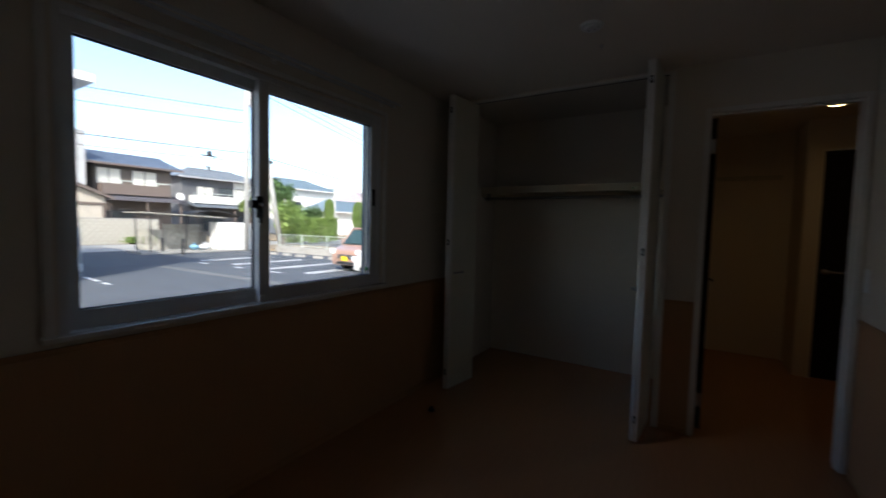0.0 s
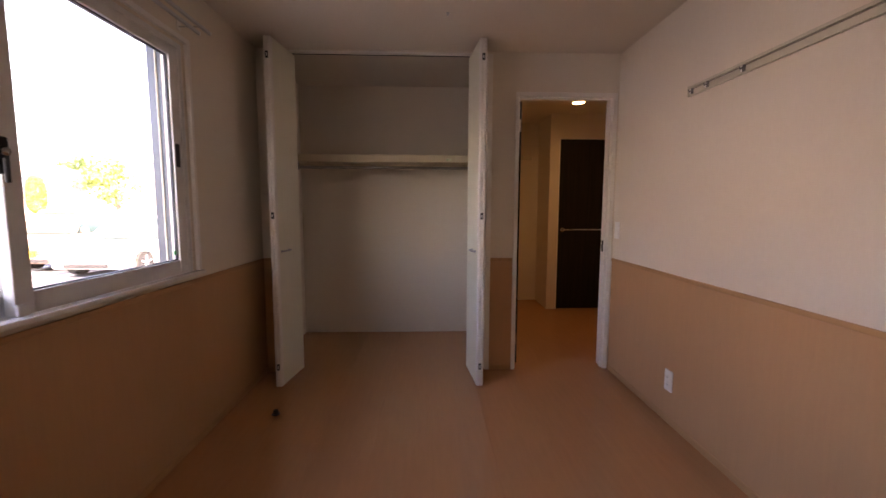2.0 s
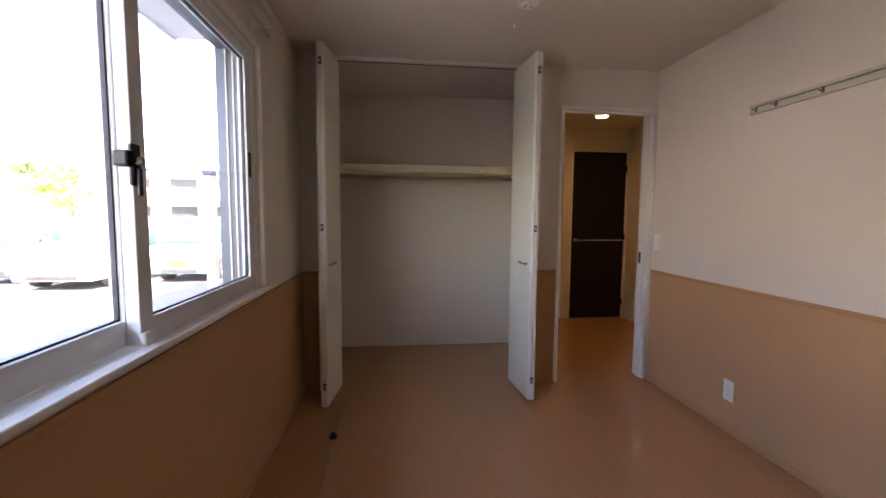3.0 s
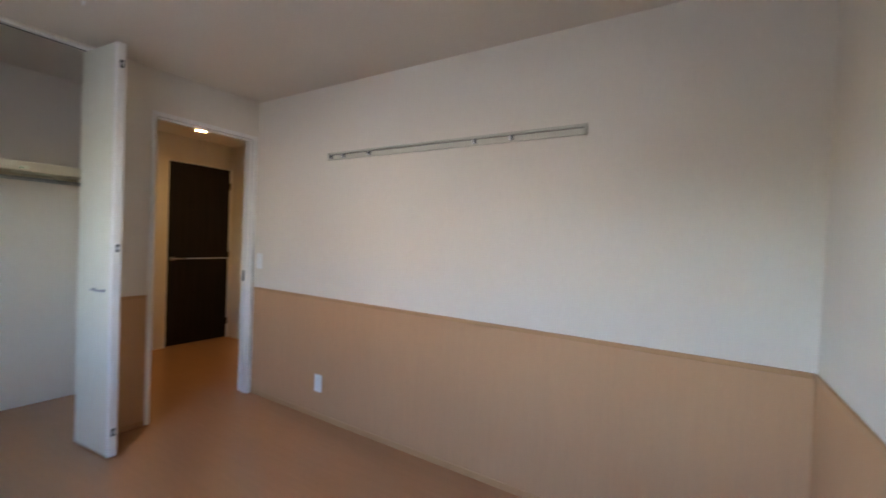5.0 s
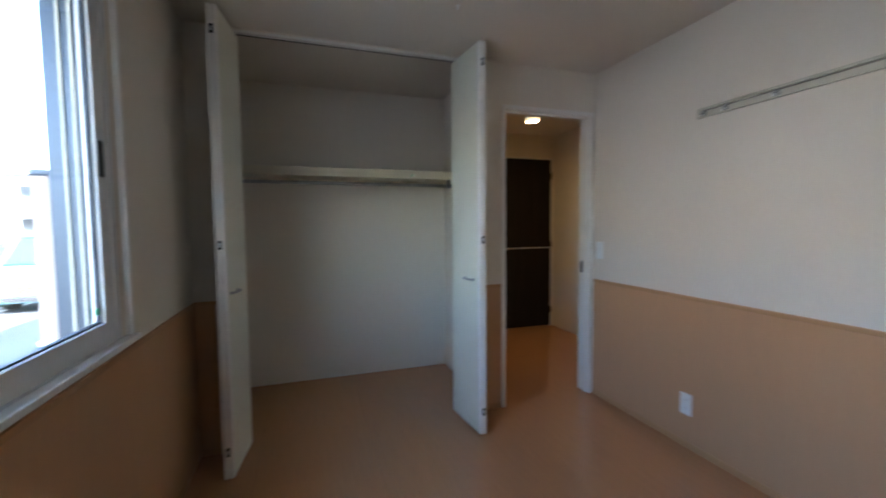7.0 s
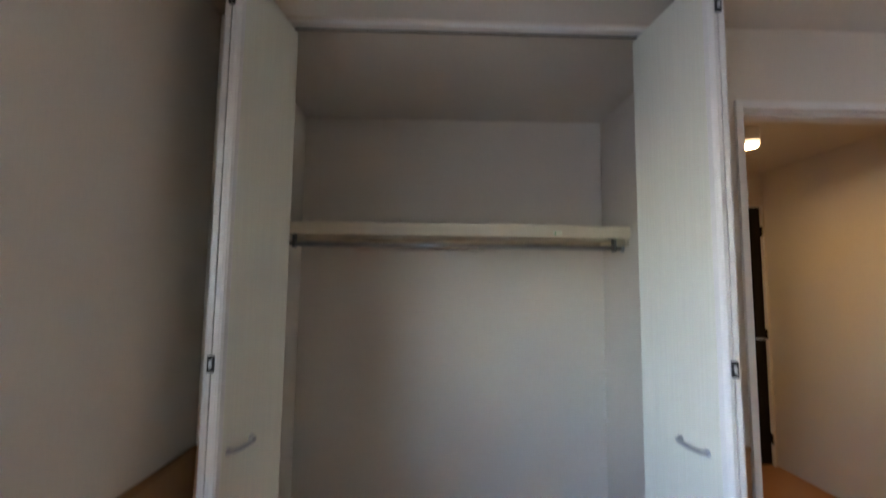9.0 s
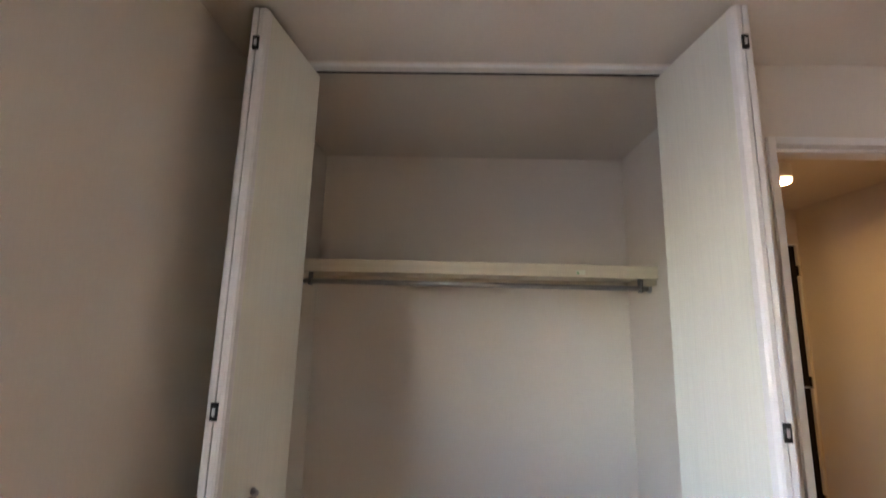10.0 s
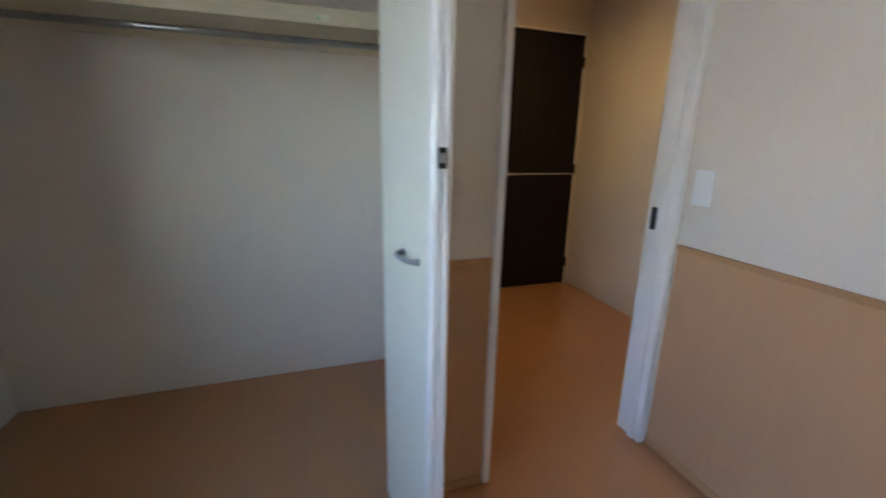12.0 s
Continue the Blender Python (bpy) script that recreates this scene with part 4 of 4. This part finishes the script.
part("parapet", boxes((-5.05, 0.05, -2.85, 2.85, 7.85, 7.98), bevel=0.01), STUCCO_GREY, tw, "grey parapet cap")

# low apartment block with open balconies
ap = thing("apartment_building", pose(-19.0, 42.0, GROUND), "white two-storey apartment block with balconies", "building")
part("wall", boxes((-9, 9, 0, 8, 0, 6.2)), STUCCO_WHITE, ap)
part("roof", boxes((-9.5, 9.5, -1.6, 8.4, 6.2, 6.5)), TILE_GREY, ap)
for z in (0.5, 3.3):
    for k in range(4):
        x = -6.75 + 4.5 * k
        b = part("balcony", boxes((x - 2.1, x + 2.1, -1.4, 0, z - 0.15, z), (x - 2.1, x + 2.1, -1.4, -1.3, z, z + 1.0)), STUCCO_GREY, ap, "grey balcony parapet")
        part("window", boxes((x - 1.3, x + 1.3, -0.05, 0, z + 0.1, z + 2.1)), HOUSE_GLASS, b, "dark sliding window")
        part("divider", boxes((x + 2.12, x + 2.25, -1.4, 0, z - 0.15, z + 2.6)), STUCCO_WHITE, b)

# the neighbouring block whose shade lies on the car park
nb = thing("neighbour_block", pose(-18.2, -4.72, GROUND), "pale two-storey block with a white eave", "building")
part("wall", boxes((-5.8, 5.8, -5.6, 5.6, 0, 5.3)), STUCCO_GREY, nb)
part("roof", boxes((-6.4, 6.4, -6.2, 6.2, 5.3, 5.52), bevel=0.02), WHITE_BOARD, nb, "flat white eave")

# carport
cp = thing("carport", pose(-38.6, 18.2, GROUND), "dark curved carport roof on posts", "carport")
part("roof", prism(B(), [(-2.6 + 5.2 * k / 8, 2.2 + 0.45 * math.sin(math.pi * k / 8)) for k in range(9)] + [(2.6 - 5.2 * k / 8, 2.12 + 0.45 * math.sin(math.pi * (8 - k) / 8)) for k in range(9)], "x", -2.4, 2.4), DARK_STEEL, cp, "dark curved roof")
for x, y in ((-2.2, -2.3), (2.2, -2.3), (-2.2, 2.3), (2.2, 2.3)):
    part("post", boxes((x - 0.06, x + 0.06, y - 0.06, y + 0.06, 0, 2.25)), DARK_STEEL, cp)

# ---- poles and wires ----
up = thing("utility_pole", pose(-20.6, 11.38, GROUND), "tall grey concrete utility pole", "utility pole")
part("pole", tube(B(), (0, 0, 0), (0, 0, 11.5), 0.14, 0.1, n=16), POLE, up, smooth=True)
for z in (10.9, 10.2):
    part("crossarm", boxes((-0.05, 0.05, -0.9, 0.9, z - 0.05, z + 0.05)), DARK_STEEL, up)
part("transformer", tube(B(), (0.3, 0.15, 8.4), (0.3, 0.15, 9.2), 0.24, n=14), STUCCO_GREY, up, "grey transformer can")
lp = thing("stay_pole", pose(-20.2, 13.42, GROUND), "leaning grey concrete stay pole", "utility pole")
part("pole", tube(B(), (0, 0, 0), (-0.4, -0.98, 7.0), 0.16, 0.12, n=16), POLE, lp, smooth=True)
part("clamp", boxes((-0.5, -0.12, -0.98, -0.5, 5.3, 5.46), bevel=0.02), DARK_STEEL, lp, "dark clamp box")
up2 = thing("utility_pole", pose(-30.4, 27.5, GROUND), "slender grey utility pole far off", "utility pole")
part("pole", tube(B(), (0, 0, 0), (0, 0, 5.6), 0.14, 0.1, n=12), POLE, up2, smooth=True)
part("crossarm", boxes((-0.05, 0.05, -0.7, 0.7, 5.2, 5.28)), DARK_STEEL, up2)


def wire(a, b, sag, r, label):
    w = thing("overhead_wire", pose(*a), label, "wire", "overhead wires")
    a, b, bm = Vector(a), Vector(b), B()
    pts = [a.lerp(b, k / 14) - Vector((0, 0, sag * (1 - (2 * k / 14 - 1) ** 2))) - a for k in range(15)]
    for p, q in zip(pts, pts[1:]):
        tube(bm, p, q, 1.35 * r, n=5)
    part("cable", bm, RUBBER, w)


X = -20.6
for ya, za, yb, zb, r in ((-14.0, 5.3, 11.2, 7.6, 0.012), (-14.0, 4.9, 11.2, 6.9, 0.010), (-14.0, 4.3, 11.2, 5.2, 0.016), (-14.0, 3.9, 11.2, 4.7, 0.010),
                          (11.2, 9.9, 40.0, 9.0, 0.012), (11.2, 9.5, 40.0, 8.5, 0.012), (11.2, 9.1, 40.0, 8.1, 0.012), (11.2, 5.3, 40.0, 4.6, 0.018), (11.2, 4.9, 40.0, 4.1, 0.012)):
    wire((X, ya, za), (X - (0.0 if yb < 12 else 8.0), yb, zb), 0.15, r, "thin black overhead wire")
ins = thing("cable_splice", pose(X, 9.2, 4.68), "dark cable splice hanging on a wire", "cable fitting")
part("bar", boxes((-0.03, 0.03, -0.45, 0.45, 0, 0.06), bevel=0.01), DARK_STEEL, ins)
part("box", boxes((-0.08, 0.08, -0.08, 0.12, 0.06, 0.3), bevel=0.02), DARK_STEEL, ins)


# ---- cars ----
def car(name, x, y, width, length, height, hood, nose, paint_mat, plate_mat, label, boxy):
    """A parked car with its nose toward -y; y: the nose."""
    c = thing(name, pose(x, y, GROUND), label, "car", "parked cars")
    w = width / 2
    bm = prism(B(), [(0.02, 0.22), (0.0, 0.45), (0.05, nose), (0.25, nose + 0.08), (hood, nose + 0.2), (length - 0.5, nose + 0.24), (length - 0.06, nose + 0.2), (length, 0.5), (length - 0.04, 0.24)], "x", -w, w)
    for v in bm.verts:
        if v.co.z > nose:
            v.co.x *= 0.95
        if v.co.y < 0.1:
            v.co.x *= 0.93
    bmesh.ops.bevel(bm, geom=bm.edges[:], offset=0.06, segments=3, profile=0.6, affect="EDGES")
    body = part("body", bm, paint_mat, c, smooth=True)
    belt, roof_y0, roof_y1 = nose + 0.2, hood + (0.45 if boxy else 0.75), length - (0.35 if boxy else 1.0)
    bm = prism(B(), [(hood - 0.05, belt), (roof_y0, height - 0.05), (roof_y1, height - 0.05), (length - (0.08 if boxy else 0.2), belt)], "x", -w * 0.93, w * 0.93)
    for v in bm.verts:
        if v.co.z > belt + 0.1:
            v.co.x *= 0.86
    bmesh.ops.bevel(bm, geom=bm.edges[:], offset=0.04, segments=2, profile=0.6, affect="EDGES")
    part("cabin_glass", bm, CAR_GLASS, c, "dark tinted windows", smooth=True)
    bm = box(B(), -w * 0.80, w * 0.80, roof_y0 - 0.06, roof_y1 + 0.08, height - 0.09, height, bevel=0.035)
    part("roof", bm, paint_mat, c, smooth=True)
    for s in (-1, 1):
        for (ya, yb) in ((hood - 0.02, roof_y0), (roof_y0 + 0.75, roof_y0 + 0.72), (length - (0.1 if boxy else 0.3), roof_y1)):
            part("pillar", tube(B(), (s * w * 0.92, ya, belt), (s * w * 0.80, yb, height - 0.05), 0.045, 0.035, n=8), paint_mat, body)
        part("headlight", box(B(), s * w * 0.86 - 0.14, s * w * 0.86 + 0.10, 0.0, 0.28, nose - 0.14, nose + 0.03, bevel=0.03), HEADLIGHT, body, "clear headlight", smooth=True)
        mi = part("mirror", box(B(), s * (w + 0.08) - 0.09, s * (w + 0.08) + 0.09, hood + 0.12, hood + 0.22, belt + 0.02, belt + 0.17, bevel=0.035), paint_mat, body, smooth=True)
        for yy in (0.78, length - 0.72):
            wh = part("wheel", tube(B(), (s * (w - 0.19), yy, 0.3), (s * (w + 0.005), yy, 0.3), 0.3, n=28), TYRE, c, "black tyre")
            rm = part("rim", tube(B(), (s * (w + 0.004), yy, 0.3), (s * (w + 0.012), yy, 0.3), 0.2, n=24), DARK_STEEL, wh)
            bm = B()
            for k in range(5):
                a = k * math.tau / 5 + 0.3
                tube(bm, (s * (w + 0.016), yy, 0.3), (s * (w + 0.016), yy + 0.19 * math.cos(a), 0.3 + 0.19 * math.sin(a)), 0.03, 0.022, n=6)
            part("spokes", bm, RIM, wh, "five-spoke alloy")
        part("door_seam", boxes((s * w - 0.004 if s > 0 else -w - 0.004, s * w + 0.004 if s > 0 else -w + 0.004, hood + 1.05, hood + 1.065, 0.35, belt - 0.05)), DARK_STEEL, body)
        part("door_handle", box(B(), s * w - 0.012, s * w + 0.018, hood + 0.85, hood + 1.0, belt - 0.16, belt - 0.13, bevel=0.008), paint_mat, body)
    gr = part("grille", box(B(), -w * 0.52, w * 0.52, -0.012, 0.05, 0.47, 0.62, bevel=0.02), DARK_STEEL, body, "dark grille")
    for z in (0.505, 0.545, 0.585):
        part("grille_bar", boxes((-w * 0.5, w * 0.5, -0.018, -0.012, z - 0.006, z + 0.006)), RIM, gr)
    part("air_intake", box(B(), -w * 0.6, w * 0.6, -0.006, 0.05, 0.25, 0.36, bevel=0.02), DARK_STEEL, body)
    part("number_plate", boxes((-0.165, 0.165, -0.03, -0.014, 0.40, 0.565), bevel=0.004), plate_mat, body, "number plate")
    part("wiper", boxes((-w * 0.5, w * 0.3, hood - 0.02, hood + 0.01, belt + 0.03, belt + 0.05)), RUBBER, c)
    return c


car("compact_car", -9.15, 7.9, 1.48, 3.4, 1.62, 0.58, 0.78, ORANGE, PLATE, "small orange hatchback with yellow plate, parked", True)
car("sedan", -6.95, 6.9, 1.76, 4.5, 1.47, 1.15, 0.66, PEARL, PLATE_WHITE, "white sedan with alloy wheels, parked", False)
car("compact_car", -4.85, 8.0, 1.48, 3.4, 1.62, 0.58, 0.78, SKY_BLUE, PLATE, "small light-blue hatchback with yellow plate, parked", True)
